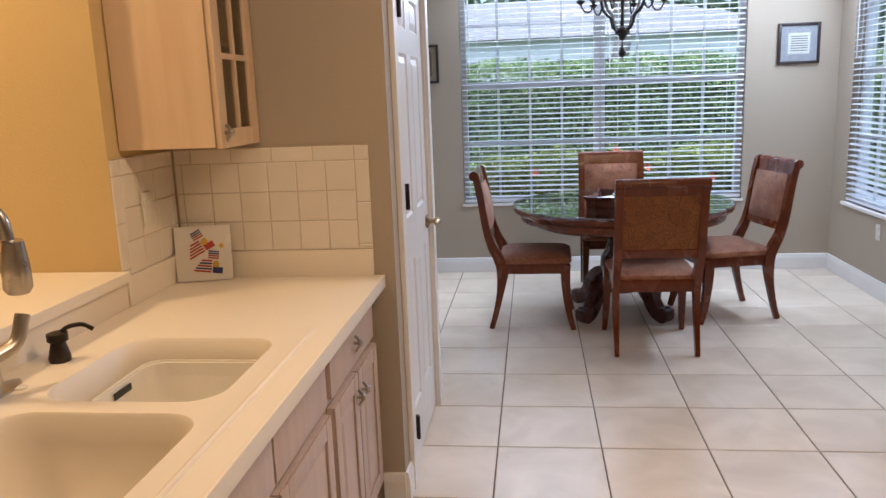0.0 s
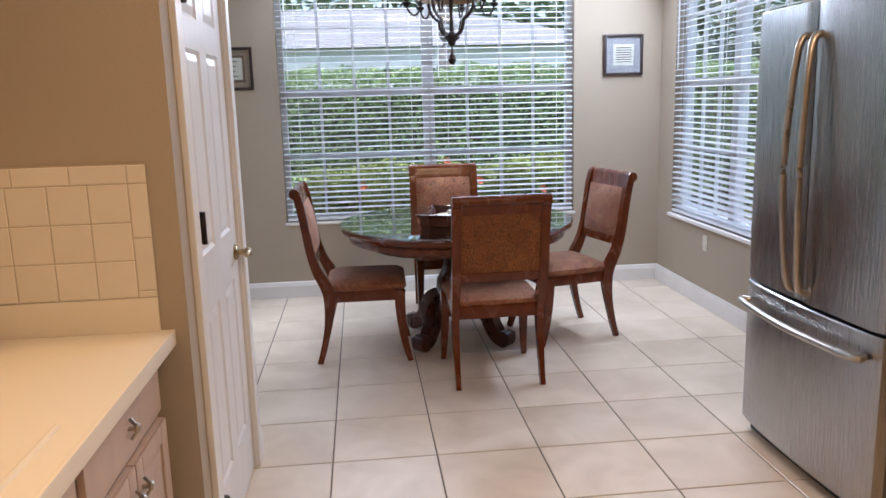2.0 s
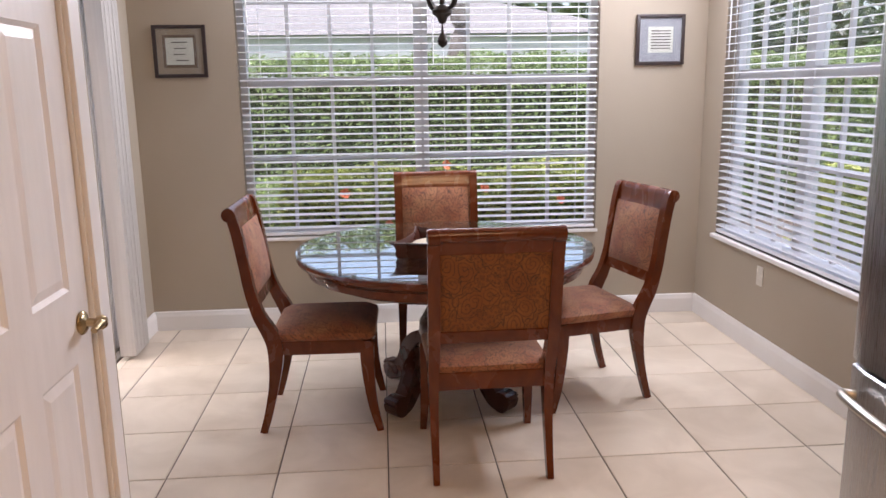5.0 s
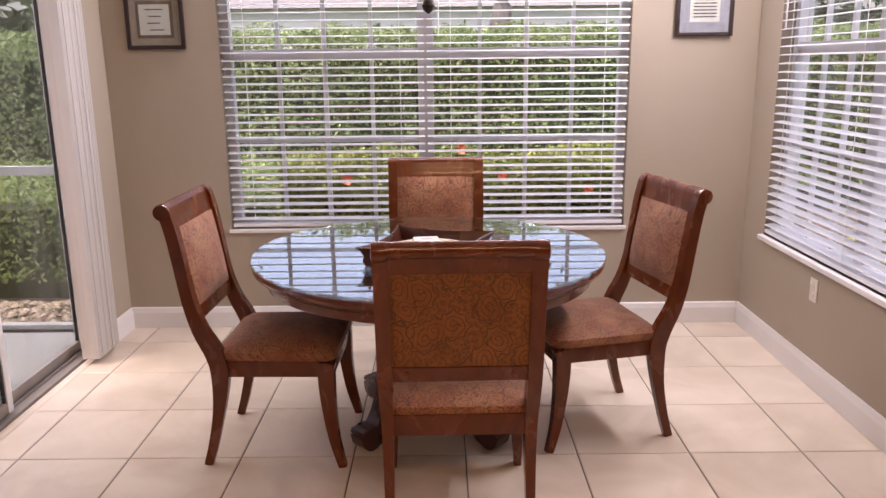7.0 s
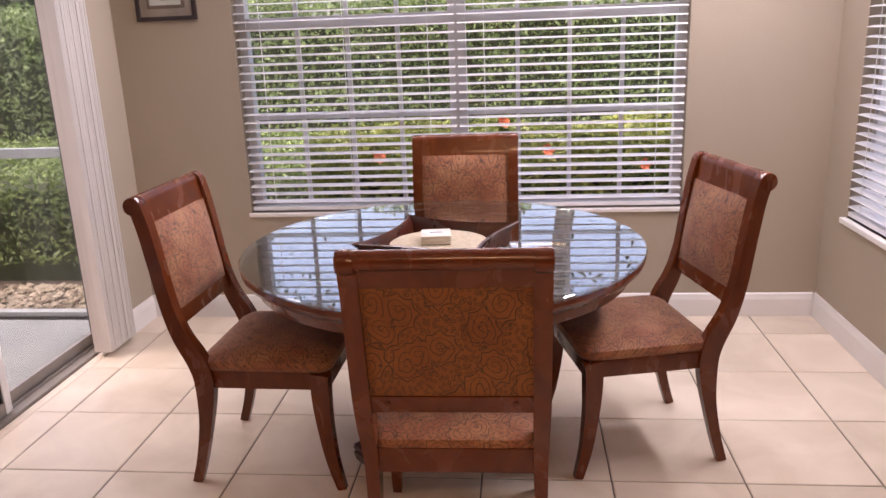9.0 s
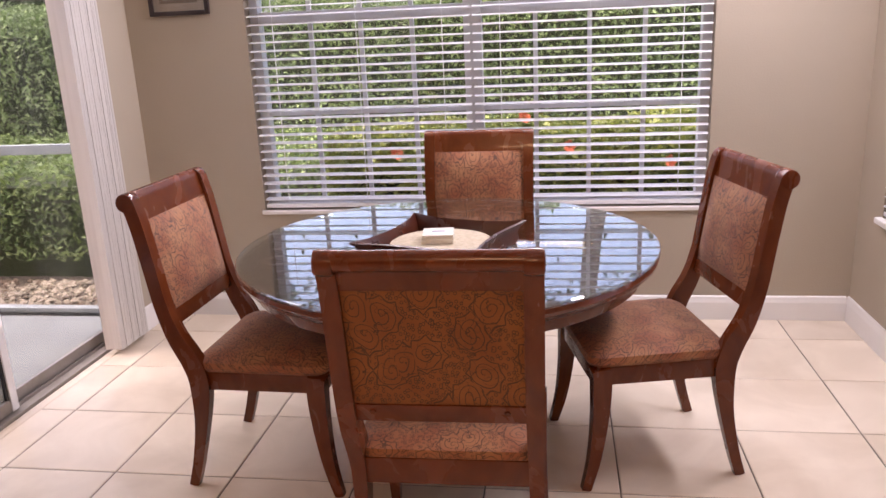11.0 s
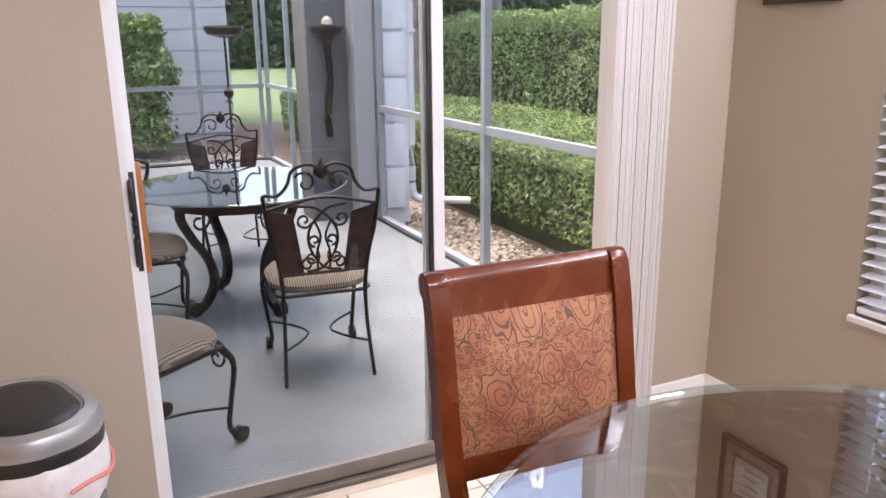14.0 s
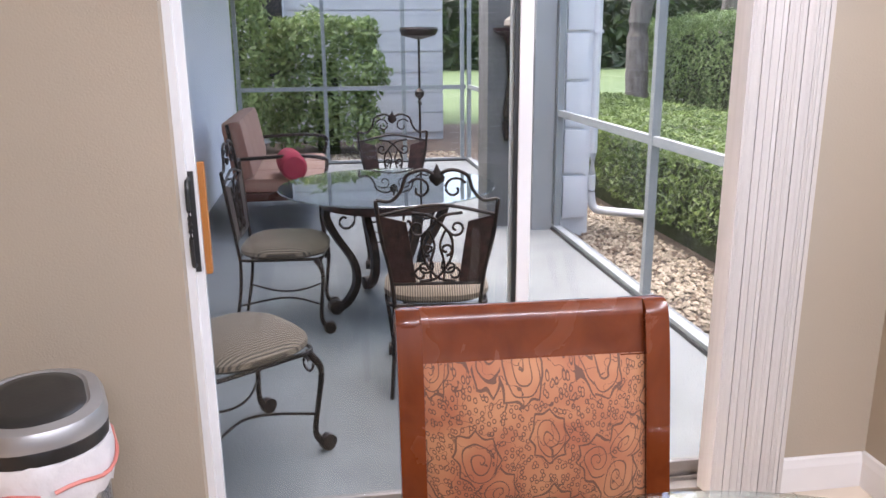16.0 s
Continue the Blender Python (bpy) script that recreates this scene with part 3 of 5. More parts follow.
blade = smoothed([(0.094, W - 0.060, 0.955), (0.098, W - 0.078, 0.957), (0.097, W - 0.10, 0.955), (0.094, W - 0.125, 0.950)], 4)
part("lever_blade", sweep(blade, [0.013 - 0.005 * k / len(blade) for k in range(len(blade))], 10), BRASS, door, "antique brass lever")
for z in (0.22, 1.165, 1.88):
    part("hinge", box(lathe([(0.008, 0), (0.008, 0.10)], 10, m=pose(0.072, 0.002, z - 0.05)), 0.041, 0.004, z - 0.05, 0.072, 0.016, z + 0.05), IRON, door, "aged dark steel hinge")
bm = bmesh.new()
for a in ((-0.936, DY0 - 0.09, 0, -0.916, DY0 - 0.012, DZ + 0.09), (-0.936, DY1 + 0.012, 0, -0.916, DY1 + 0.085, DZ + 0.09), (-0.936, DY0 - 0.012, DZ + 0.012, -0.916, DY1 + 0.012, DZ + 0.09)):
    box(bm, *a, 0.004)
for a in ((-1.05, DY0 - 0.012, 0, -0.930, DY0 - 0.002, DZ), (-1.05, DY1 + 0.002, 0, -0.930, DY1 + 0.012, DZ), (-1.05, DY0 - 0.012, DZ, -0.930, DY1 + 0.012, DZ + 0.012)):
    box(bm, *a)
structure("trim", bm, TRIM, "white painted casing round the pantry door", "trim")

# sliding glass door
sd = tagged(thing("door_2", pose(0, 0, 0), "open white aluminium sliding patio door with glass panels", "sliding door"), kind="structure")
SX = XL - 0.13
bm = bmesh.new()
for a in ((SX - 0.05, SY0, 0.0, SX + 0.08, SY0 + 0.022, SZ1), (SX - 0.05, SY1 - 0.035, 0.0, SX + 0.08, SY1, SZ1), (SX - 0.05, SY0, SZ1 - 0.04, SX + 0.08, SY1, SZ1)):
    box(bm, *a)
part("door_frame", bm, ALU, sd, smooth=False)
bm = slab(SX - 0.05, SY0, -0.01, SX + 0.075, SY1, 0.012)
box(bm, SX - 0.026, SY0, 0.012, SX - 0.020, SY1, 0.026)
box(bm, SX + 0.02, SY0, 0.012, SX + 0.026, SY1, 0.026)
part("floor_track", bm, BRONZE, sd, "dark aluminium floor track", smooth=False)


def glass_panel(y0, y1, x, s=0.05):
    bm = bmesh.new()
    for a in ((x - 0.015, y0, 0.02, x + 0.015, y0 + s, SZ1 - 0.04), (x - 0.015, y1 - s, 0.02, x + 0.015, y1, SZ1 - 0.04), (x - 0.015, y0 + s, SZ1 - 0.1, x + 0.015, y1 - s, SZ1 - 0.04)):
        box(bm, *a, 0.003)
    p = part("door_panel", bm, ALU, sd, smooth=False)
    g = part("pane", slab(x - 0.003, y0 + s, 0.075, x + 0.003, y1 - s, SZ1 - 0.1), SLIDERG, p, "lightly tinted glass", smooth=False)
    g.visible_shadow = False
    part("bottom_rail", slab(x - 0.014, y0 + s, 0.02, x + 0.014, y1 - s, 0.075, 0.003), BRONZE, p, "greyed bottom rail", smooth=False)
    part("gasket", slab(x - 0.006, y1 - s - 0.012, 0.07, x + 0.008, y1 - s + 0.001, SZ1 - 0.1), BLACK, p, "black rubber gasket", smooth=False)
    return p


mid = (SY0 + SY1) / 2 + 0.06
HY = 4.538
near = glass_panel(SY0 + 0.003, mid + 0.025, SX + 0.035, 0.042)
glass_panel(mid - 0.03, SY1 - 0.035, SX - 0.01)
hb = bmesh.new()
sweep(smoothed([(SX + 0.05, HY, 0.90), (SX + 0.085, HY, 0.915), (SX + 0.09, HY, 1.03), (SX + 0.085, HY, 1.145), (SX + 0.05, HY, 1.16)]), 0.007, 8, hb)
box(hb, SX + 0.05, HY - 0.015, 0.88, SX + 0.058, HY + 0.015, 1.18, 0.003)
part("pull_handle", hb, BLACK, near, "black pull handle")
part("outer_handle", slab(SX - 0.01, HY + 0.015, 0.86, SX + 0.02, HY + 0.04, 1.20, 0.008), ORANGE, near, "orange wooden outer pull")

# vertical blind, drawn aside
vb = thing("vertical_blind", pose(0, 0, 0), "cream vertical vinyl blind stacked beside the sliding door", "blind")
part("headrail", slab(XL - 0.02, SY0, SZ1 - 0.05, XL + 0.05, SY1, SZ1 - 0.005, 0.004), VANE, vb, smooth=False)
bm = bmesh.new()
prof = [(-0.045 + 0.0112 * k, 0.007 * math.sin(math.pi * k / 8)) for k in range(9)]
loop0 = [(x, y, 0) for x, y in prof] + [(x, y - 0.0078, 0) for x, y in prof[::-1]]
loft([loop0, [(x, y, SZ1 - 0.08) for x, y, z in loop0]], bm)
vane = part("vane", bm, VANE, vb)
rng = random.Random(3)
for k in range(30):
    v = vane if k == 0 else new("vane", vane.data)
    v.parent = vb
    v.matrix_local = pose(XL + 0.01 + rng.uniform(-0.002, 0.002), 6.165 + 0.0086 * k, 0.03, 0, 0, rng.uniform(-0.5, 1.0))


# wall pieces
def outlet(m, label, switch=False):
    o = thing("wall_switch" if switch else "wall_outlet", m, label, "outlet")
    part("cover_plate", slab(-0.035, -0.006, -0.057, 0.035, 0, 0.057, 0.003), CREAMG, o)
    if switch:
        part("rocker", slab(-0.017, -0.010, -0.033, 0.017, -0.006, 0.033, 0.002), CREAMG, o)
    else:
        for z in (-0.025, 0.025):
            part("socket", slab(-0.015, -0.0085, z - 0.014, 0.015, -0.006, z + 0.014, 0.003), CREAMG, o)


outlet(pose(XR, 5.84, 0.47, 0, 0, -90), "white duplex outlet low on the beige wall")
outlet(pose(-1.738, 2.55, 1.21, 0, 0, 90), "white rocker switch on the tiled splashback", True)


def picture(m, w, h, mount, label, rows):
    p = thing("framed_picture", m, label, "picture", "pictures beside the window")
    bm = bmesh.new()
    f = 0.022
    for a in ((0, -0.022, 0, f, 0, h), (w - f, -0.022, 0, w, 0, h), (f, -0.022, 0, w - f, 0, f), (f, -0.022, h - f, w - f, 0, h)):
        box(bm, *a, 0.004)
    part("frame", bm, FRAMEW, p)
    part("outer_mount", slab(f, -0.010, f, w - f, -0.004, h - f), MATG if mount == MATG else TANMOUNT, p, smooth=False)
    part("mount", slab(0.06, -0.0125, 0.06, w - 0.06, -0.0105, h - 0.06), mount, p, smooth=False)
    part("print", slab(0.078, -0.0155, 0.078, w - 0.078, -0.013, h - 0.078), PAPER, p, smooth=False)
    for k, (a, b) in enumerate(rows):
        z = h - 0.105 - k * (h - 0.21) / max(1, len(rows) - 1)
        part("text_line", slab(w * a, -0.0175, z - 0.003, w * b, -0.0157, z + 0.003), INK, p, smooth=False)
    pane = part("pane", slab(f, -0.020, f, w - f, -0.0185, h - f), GLASS, p, smooth=False)
    pane.visible_shadow = False


picture(pose(-1.535, YB - 0.001, 1.65), 0.325, 0.32, MATB, "dark wood framed verse print with brown mount", ((0.35, 0.65), (0.4, 0.62), (0.38, 0.6), (0.42, 0.66)))
picture(pose(1.538, YB - 0.001, 1.69), 0.322, 0.32, MATG, "dark wood framed letter print with grey mount", tuple((0.3, 0.7) for _ in range(7)))

# ---- kitchen ----
KX, KB, KY1 = -0.985, -1.742, 2.787
SK = (-1.60, 0.80, -1.085, 2.085)   # sink's outer rim
ct = thing("countertop", pose(0, 0, 0), "cream solid-surface countertop with a short backsplash", "countertop")
bm = bmesh.new()
work_edges = []
for x0, y0, x1, y1 in ((KB, -1.95, KX, KY1), (SK[0] + 0.01, SK[1] + 0.01, SK[2] - 0.01, SK[3] - 0.01)):
    vs = [bm.verts.new(q) for q in ((x0, y0, 0.914), (x1, y0, 0.914), (x1, y1, 0.914), (x0, y1, 0.914))]
    work_edges += [bm.edges.new((vs[k], vs[(k + 1) % 4])) for k in range(4)]
bmesh.ops.triangle_fill(bm, use_beauty=True, use_dissolve=False, edges=work_edges)
under = bmesh.ops.extrude_face_region(bm, geom=list(bm.faces))
bmesh.ops.translate(bm, vec=(0, 0, -0.038), verts=[q for q in under["geom"] if isinstance(q, bmesh.types.BMVert)])
part("worktop", bm, SOLID, ct, smooth=False)
part("front_edge", slab(KX, -1.95, 0.870, KX + 0.012, KY1 - 0.002, 0.9165, 0.005), SOLID, ct)
part("marine_edge", sweep([(SK[2] + 0.03, 0.6, 0.914), (SK[2] + 0.03, 2.12, 0.914)], 0.007, 8), SOLID, ct)
part("back_upstand", slab(KB - 0.006, 2.365, 0.914, KB + 0.012, KY1 - 0.016, 1.012, 0.003), SOLID, ct)
part("end_upstand", slab(KB + 0.013, KY1 - 0.015, 0.914, -1.012, KY1, 1.012, 0.003), SOLID, ct)
part("wall_upstand", slab(KB - 0.006, -1.95, 0.914, KB + 0.006, 2.364, 1.0, 0.003), SOLID, ct)
ledge = thing("bar_ledge", pose(0, 0, 0), "cream solid-surface ledge on the half wall", "ledge")
part("ledge_top", slab(-2.45, -1.95, 1.001, -1.715, 2.358, 1.036, 0.008), SOLID, ledge)

sink = thing("kitchen_sink", pose(0, 0, 0), "cream double-bowl sink set in the countertop", "sink")
bm = bmesh.new()
edges = []


def ring(bm, pts, z):
    vs = [bm.verts.new((x, y, z)) for x, y in pts]
    return vs, [bm.edges.new((vs[k], vs[(k + 1) % len(vs)])) for k in range(len(vs))]


bowls = ((-1.555, 1.585, -1.125, 2.04, 0.19), (-1.575, 0.93, -1.115, 1.525, 0.21))
_, e = ring(bm, [(SK[0], SK[1]), (SK[2], SK[1]), (SK[2], SK[3]), (SK[0], SK[3])], 0.9155)
edges += e
for b in bowls:
    _, e = ring(bm, rounded(*b[:4], 0.085), 0.9155)
    edges += e
bmesh.ops.triangle_fill(bm, use_beauty=True, use_dissolve=False, edges=edges)
part("rim", bm, SOLID, sink, smooth=False)
for b in bowls:
    x0, y0, x1, y1, d = b
    loops = []
    for inset, z, r in ((0, 0.9155, 0.085), (0.006, 0.908, 0.085), (0.015, 0.85, 0.085), (0.03, 0.914 - d + 0.04, 0.08), (0.06, 0.914 - d + 0.005, 0.07), (0.1, 0.914 - d, 0.05)):
        loops.append([(x, y, z) for x, y in rounded(x0 + inset, y0 + inset, x1 - inset, y1 - inset, r)])
    part("bowl", loft(loops, cap0=False), SOLID, sink)
    part("drain", lathe([(0.042, 0), (0.045, 0.004), (0.03, 0.004), (0.012, 0.002)], 18, m=pose((x0 + x1) / 2, (y0 + y1) / 2, 0.915 - d)), NICKEL, sink, "steel drain")
basin = thing("dish_tub", pose(0, 0, 0), "clear plastic tub in the sink bowl", "tub")
lp = []
for inset, z in ((0.045, 0.735), (0.03, 0.86), (0.02, 0.866), (0.026, 0.866), (0.05, 0.745)):
    lp.append([(x, y, z) for x, y in rounded(-1.51 + inset, 1.60 + inset, -1.12 - inset, 2.02 - inset, 0.05)])
part("tub_shell", loft(lp), CREAMG, basin)
part("cut_handle", slab(-1.475, 1.78, 0.835, -1.470, 1.86, 0.853, 0.002), BLACK, basin)

fa = thing("kitchen_faucet", pose(-1.672, 1.60, 0.914), "brushed nickel pull-down faucet beside the sink", "faucet")
part("base_plate", lathe([(0.075, 0), (0.075, 0.006), (0.05, 0.012)], 24, m=Matrix.Diagonal((0.5, 1.5, 1, 1))), NICKEL, fa)
part("body", lathe([(0.036, 0.006), (0.038, 0.03), (0.032, 0.10), (0.034, 0.13), (0.022, 0.16)], 20), NICKEL, fa)
neck = smoothed([(0, 0, 0.15), (0.0, 0.0, 0.30), (0.02, 0.01, 0.40), (0.06, 0.02, 0.43), (0.085, 0.025, 0.40), (0.09, 0.028, 0.33)])
part("gooseneck", sweep(neck, 0.014, 12), NICKEL, fa)
part("spray_head", lathe([(0.024, 0), (0.031, 0.012), (0.030, 0.06), (0.022, 0.12)], 18, m=pose(0.095, 0.03, 0.24, 3, 4, 0)), NICKEL, fa)
part("lever", sweep(smoothed([(0.02, 0.02, 0.09), (0.04, 0.07, 0.11), (0.045, 0.10, 0.17)]), [0.017] * 13, 10), NICKEL, fa)
so = thing("soap_dispenser", pose(-1.652, 1.852, 0.914), "bronze soap pump set in the countertop", "soap dispenser")
part("pump_body", lathe([(0.026, 0), (0.028, 0.01), (0.022, 0.035), (0.018, 0.05), (0.026, 0.056), (0.026, 0.075), (0.01, 0.08)], 18), IRON, so)
part("spout", sweep(smoothed([(0, 0, 0.068), (0.025, 0.01, 0.088), (0.06, 0.02, 0.092), (0.085, 0.026, 0.078)]), 0.006, 8), IRON, so)
part("hole_cover", lathe([(0.016, 0), (0.014, 0.003)], 14, m=pose(0.02, -0.19, 0.0018)), CREAMG, so)

dt = thing("decorative_tile", pose(-1.725, 2.685, 0.918, -9, 0, 14), "cream ceramic tile with painted flags and bees", "decor tile")
part("tile_body", slab(0, 0, 0, 0.2, 0.008, 0.2, 0.002), CREAMG, dt)
for cx, cz, lean, body, wing in ((0.085, 0.125, 28, YELLOW, RED), (0.115, 0.055, -8, YELLOW, BLUE)):
    m = pose(cx, 0, cz, 0, -lean, 0)
    for k in range(5):
        part("painted_stripe", slab(-0.050 + 0.006 * k, -0.0014, -0.026 + 0.010 * k, 0.012, 0.0005, -0.020 + 0.010 * k, m=m), RED if k % 2 == 0 else wing, dt, smooth=False)
    for k in range(4):
        part("painted_stripe", slab(-0.004, -0.0016, 0.026 + 0.008 * k, 0.034, 0.0003, 0.031 + 0.008 * k, m=m), (RED, BLUE)[k // 2], dt, smooth=False)
    part("painted_body", lathe([(0.004, -0.0005), (0.013, 0), (0.011, 0.0018), (0.002, 0.002)], 14, m=m @ pose(0.026, 0, 0.006, 90, 0, 0)), body, dt)
    part("painted_wing", slab(0.016, -0.0015, -0.026, 0.052, 0.0004, -0.004, m=m), wing, dt, smooth=False)
part("painted_star", lathe([(0.001, -0.0005), (0.010, 0), (0.008, 0.0018), (0.001, 0.002)], 5, m=pose(0.165, 0, 0.125, 90, 0, 0)), YELLOW, dt, smooth=False)

# base cabinets along the counter
CF = -1.035


def knob_at(p, x, y, z):
    k = part("knob", lathe([(0.006, 0), (0.006, 0.014), (0.011, 0.018), (0.014, 0.024), (0.009, 0.03)], 12), NICKEL, p, "nickel knob")
    k.matrix_local = pose(x, y, z, 0, 90, 0)
    part("backplate", sweep(smoothed([(x + 0.006, y, z + 0.026), (x + 0.016, y, z + 0.012), (x + 0.022, y, z), (x + 0.016, y, z - 0.014), (x + 0.006, y, z - 0.028)], 4), 0.005, 6), NICKEL, p)


def raised_front(p, name, y0, y1, z0, z1):
    """A cabinet door or drawer front in the plane x = CF with a framed, raised centre."""
    d = part(name, slab(CF, y0, z0, CF + 0.018, y1, z1, 0.004), WASHED, p)
    if name == "cabinet_door":
        f = 0.055
        bm = bmesh.new()
        for a in ((y0, z0, y0 + f, z1), (y1 - f, z0, y1, z1), (y0 + f, z0, y1 - f, z0 + f), (y0 + f, z1 - f, y1 - f, z1)):
            part("door_rail", slab(CF + 0.0185, a[0] + 0.001, a[1] + 0.001, CF + 0.026, a[2] - 0.001, a[3] - 0.001, 0.003), WASHED, d)
        i = f + 0.012
        a = [(CF + 0.0185, y0 + i, z0 + i), (CF + 0.0185, y1 - i, z0 + i), (CF + 0.0185, y1 - i, z1 - i), (CF + 0.0185, y0 + i, z1 - i)]
        j = i + 0.022
        b = [(CF + 0.025, y0 + j, z0 + j), (CF + 0.025, y1 - j, z0 + j), (CF + 0.025, y1 - j, z1 - j), (CF + 0.025, y0 + j, z1 - j)]
        if y1 - y0 > 0.16:
            part("centre_panel", loft([a, b]), WASHED, d, smooth=False)
    return d


def base_cabinet(y0, y1, doors, drawers):
    c = thing("base_cabinet", pose(0, 0, 0), "pickled maple base cabinet under the countertop", "cabinet", "base cabinets along the counter")
    bm = slab(KB + 0.01, y0 + 0.001, 0.10, CF - 0.002, y1 - 0.001, 0.70)
    box(bm, CF - 0.03, y0 + 0.001, 0.70, CF - 0.002, y1 - 0.001, 0.868)
    box(bm, KB + 0.01, y0 + 0.01, 0.0, CF - 0.075, y1 - 0.01, 0.10)
    part("body", bm, WASHED, c, smooth=False)
    n = drawers
    for k in range(n):
        a, b = y0 + 0.018 + (y1 - y0 - 0.036) * k / n, y0 + 0.018 + (y1 - y0 - 0.036) * (k + 1) / n
        d = raised_front(c, "drawer_front", a + 0.006, b - 0.006, 0.70, 0.845)
        if y0 > 2.0:
            knob_at(d, CF + 0.018, (a + b) / 2, 0.772)
    for k in range(doors):
        a, b = y0 + 0.018 + (y1 - y0 - 0.036) * k / doors, y0 + 0.018 + (y1 - y0 - 0.036) * (k + 1) / doors
        d = raised_front(c, "cabinet_door", a + 0.004, b - 0.004, 0.13, 0.675)
        knob_at(d, CF + 0.026, b - 0.035 if k == 0 and doors > 1 else a + 0.035, 0.60)


base_cabinet(2.10, 2.75, 2, 1)
base_cabinet(1.15, 2.10, 2, 2)
base_cabinet(0.20, 1.15, 2, 2)
base_cabinet(-0.75, 0.20, 2, 2)

uc = thing("wall_cabinet", pose(0, 0, 0), "light maple wall cabinet with a glazed door", "cabinet")
UX, UY, UZ = -1.425, 2.43, 1.415
bm = bmesh.new()
for a in ((-1.745, UY, UZ, UX, UY + 0.018, 2.35), (-1.745, 2.768, UZ, UX, 2.786, 2.35), (-1.745, UY + 0.018, UZ, UX, 2.768, UZ + 0.018), (-1.745, UY + 0.018, 2.33, UX, 2.768, 2.35), (-1.745, UY + 0.018, UZ + 0.018, -1.735, 2.768, 2.33)):
    box(bm, *a)
part("body", bm, MAPLE, uc, smooth=False)
part("shelf", slab(-1.735, UY + 0.018, 1.74, UX - 0.03, 2.768, 1.755), MAPLE, uc, smooth=False)
bm = bmesh.new()
y0, y1, z0, z1, f = UY + 0.006, 2.782, UZ - 0.005, 2.345, 0.06
for a in ((y0, z0, y0 + f, z1), (y1 - f, z0, y1, z1), (y0 + f, z0, y1 - f, z0 + f), (y0 + f, z1 - f, y1 - f, z1)):
    box(bm, UX + 0.002, a[0], a[1], UX + 0.022, a[2], a[3], 0.004)
ud = part("glazed_door", bm, MAPLE, uc)
part("muntin", slab(UX + 0.006, (y0 + y1) / 2 - 0.009, z0 + f, UX + 0.020, (y0 + y1) / 2 + 0.009, z1 - f), MAPLE, ud, smooth=False)
for z in (1.70, 1.93, 2.14):
    part("muntin", slab(UX + 0.007, y0 + f, z - 0.009, UX + 0.019, y1 - f, z + 0.009), MAPLE, ud, smooth=False)
part("pane", slab(UX + 0.008, y0 + f, z0 + f, UX + 0.011, y1 - f, z1 - f), CABG, ud, "cabinet door glass", smooth=False)
knob_at(ud, UX + 0.022, y0 + 0.03, z0 + 0.05)
part("glassware", lathe([(0.03, 0), (0.006, 0.01), (0.006, 0.06), (0.03, 0.09), (0.034, 0.15), (0.03, 0.15), (0.004, 0.08)], 14, m=pose(-1.55, 2.62, UZ + 0.019)), CREAMG, uc)

# refrigerator
FX, FY0, FY1, FZ = 1.275, 2.895, 3.815, 1.86
fr = thing("refrigerator", pose(0, 0, 0), "stainless steel french-door refrigerator with bottom freezer", "refrigerator")
part("cabinet", slab(FX + 0.065, FY0 + 0.006, 0.03, XR - 0.015, FY1 - 0.006, FZ - 0.02, 0.004), GREYP, fr)
part("toe_grille", slab(FX + 0.05, FY0 + 0.02, 0.0, FX + 0.064, FY1 - 0.02, 0.05), BLACK, fr, smooth=False)


def bowed(y0, y1, z0, z1, bow=0.022):
    """A door front that bulges out a little across its width, with rounded edges."""
    c, w = (FY0 + FY1) / 2, (FY1 - FY0) / 2
    n = 12
    loops = []
    for z, i in ((z0, 0.006), (z0 + 0.006, 0.0), (z1 - 0.006, 0.0), (z1, 0.006)):
        a = []
        for k in range(n + 1):
            y = y0 + i + (y1 - y0 - 2 * i) * k / n
            edge = 0.010 * (max(0, 1 - (k / 1.0)) + max(0, 1 - (n - k) / 1.0))
            a.append((FX + i + edge - bow * (1 - ((y - c) / w) ** 2) + bow * 0.3, y, z))
        a += [(FX + 0.06, y1 - i, z), (FX + 0.06, y0 + i, z)]
        loops.append(a)
    return loft(loops)


zsplit = 0.715
cy = (FY0 + FY1) / 2
dl = part("fridge_door", bowed(cy + 0.003, FY1, zsplit + 0.008, FZ), STEEL, fr)
dr = part("fridge_door", bowed(FY0, cy - 0.003, zsplit + 0.008, FZ), STEEL, fr)
df = part("freezer_drawer", bowed(FY0, FY1, 0.06, zsplit - 0.004), STEEL, fr)
for d, y in ((dl, cy + 0.04), (dr, cy - 0.04)):
    s = 1 if y > cy else -1
    part("handle", sweep(smoothed([(FX - 0.01, y, 1.74), (FX - 0.05, y + s * 0.002, 1.70), (FX - 0.072, y + s * 0.012, 1.45), (FX - 0.078, y + s * 0.016, 1.22), (FX - 0.07, y + s * 0.012, 1.0), (FX - 0.05, y, 0.80), (FX - 0.01, y, 0.76)]), 0.014, 12), NICKEL, d)
part("handle", sweep(smoothed([(FX - 0.005, FY1 - 0.06, 0.63), (FX - 0.05, FY1 - 0.075, 0.63), (FX - 0.075, cy, 0.625), (FX - 0.05, FY0 + 0.075, 0.63), (FX - 0.005, FY0 + 0.06, 0.63)]), 0.014, 12), NICKEL, df)

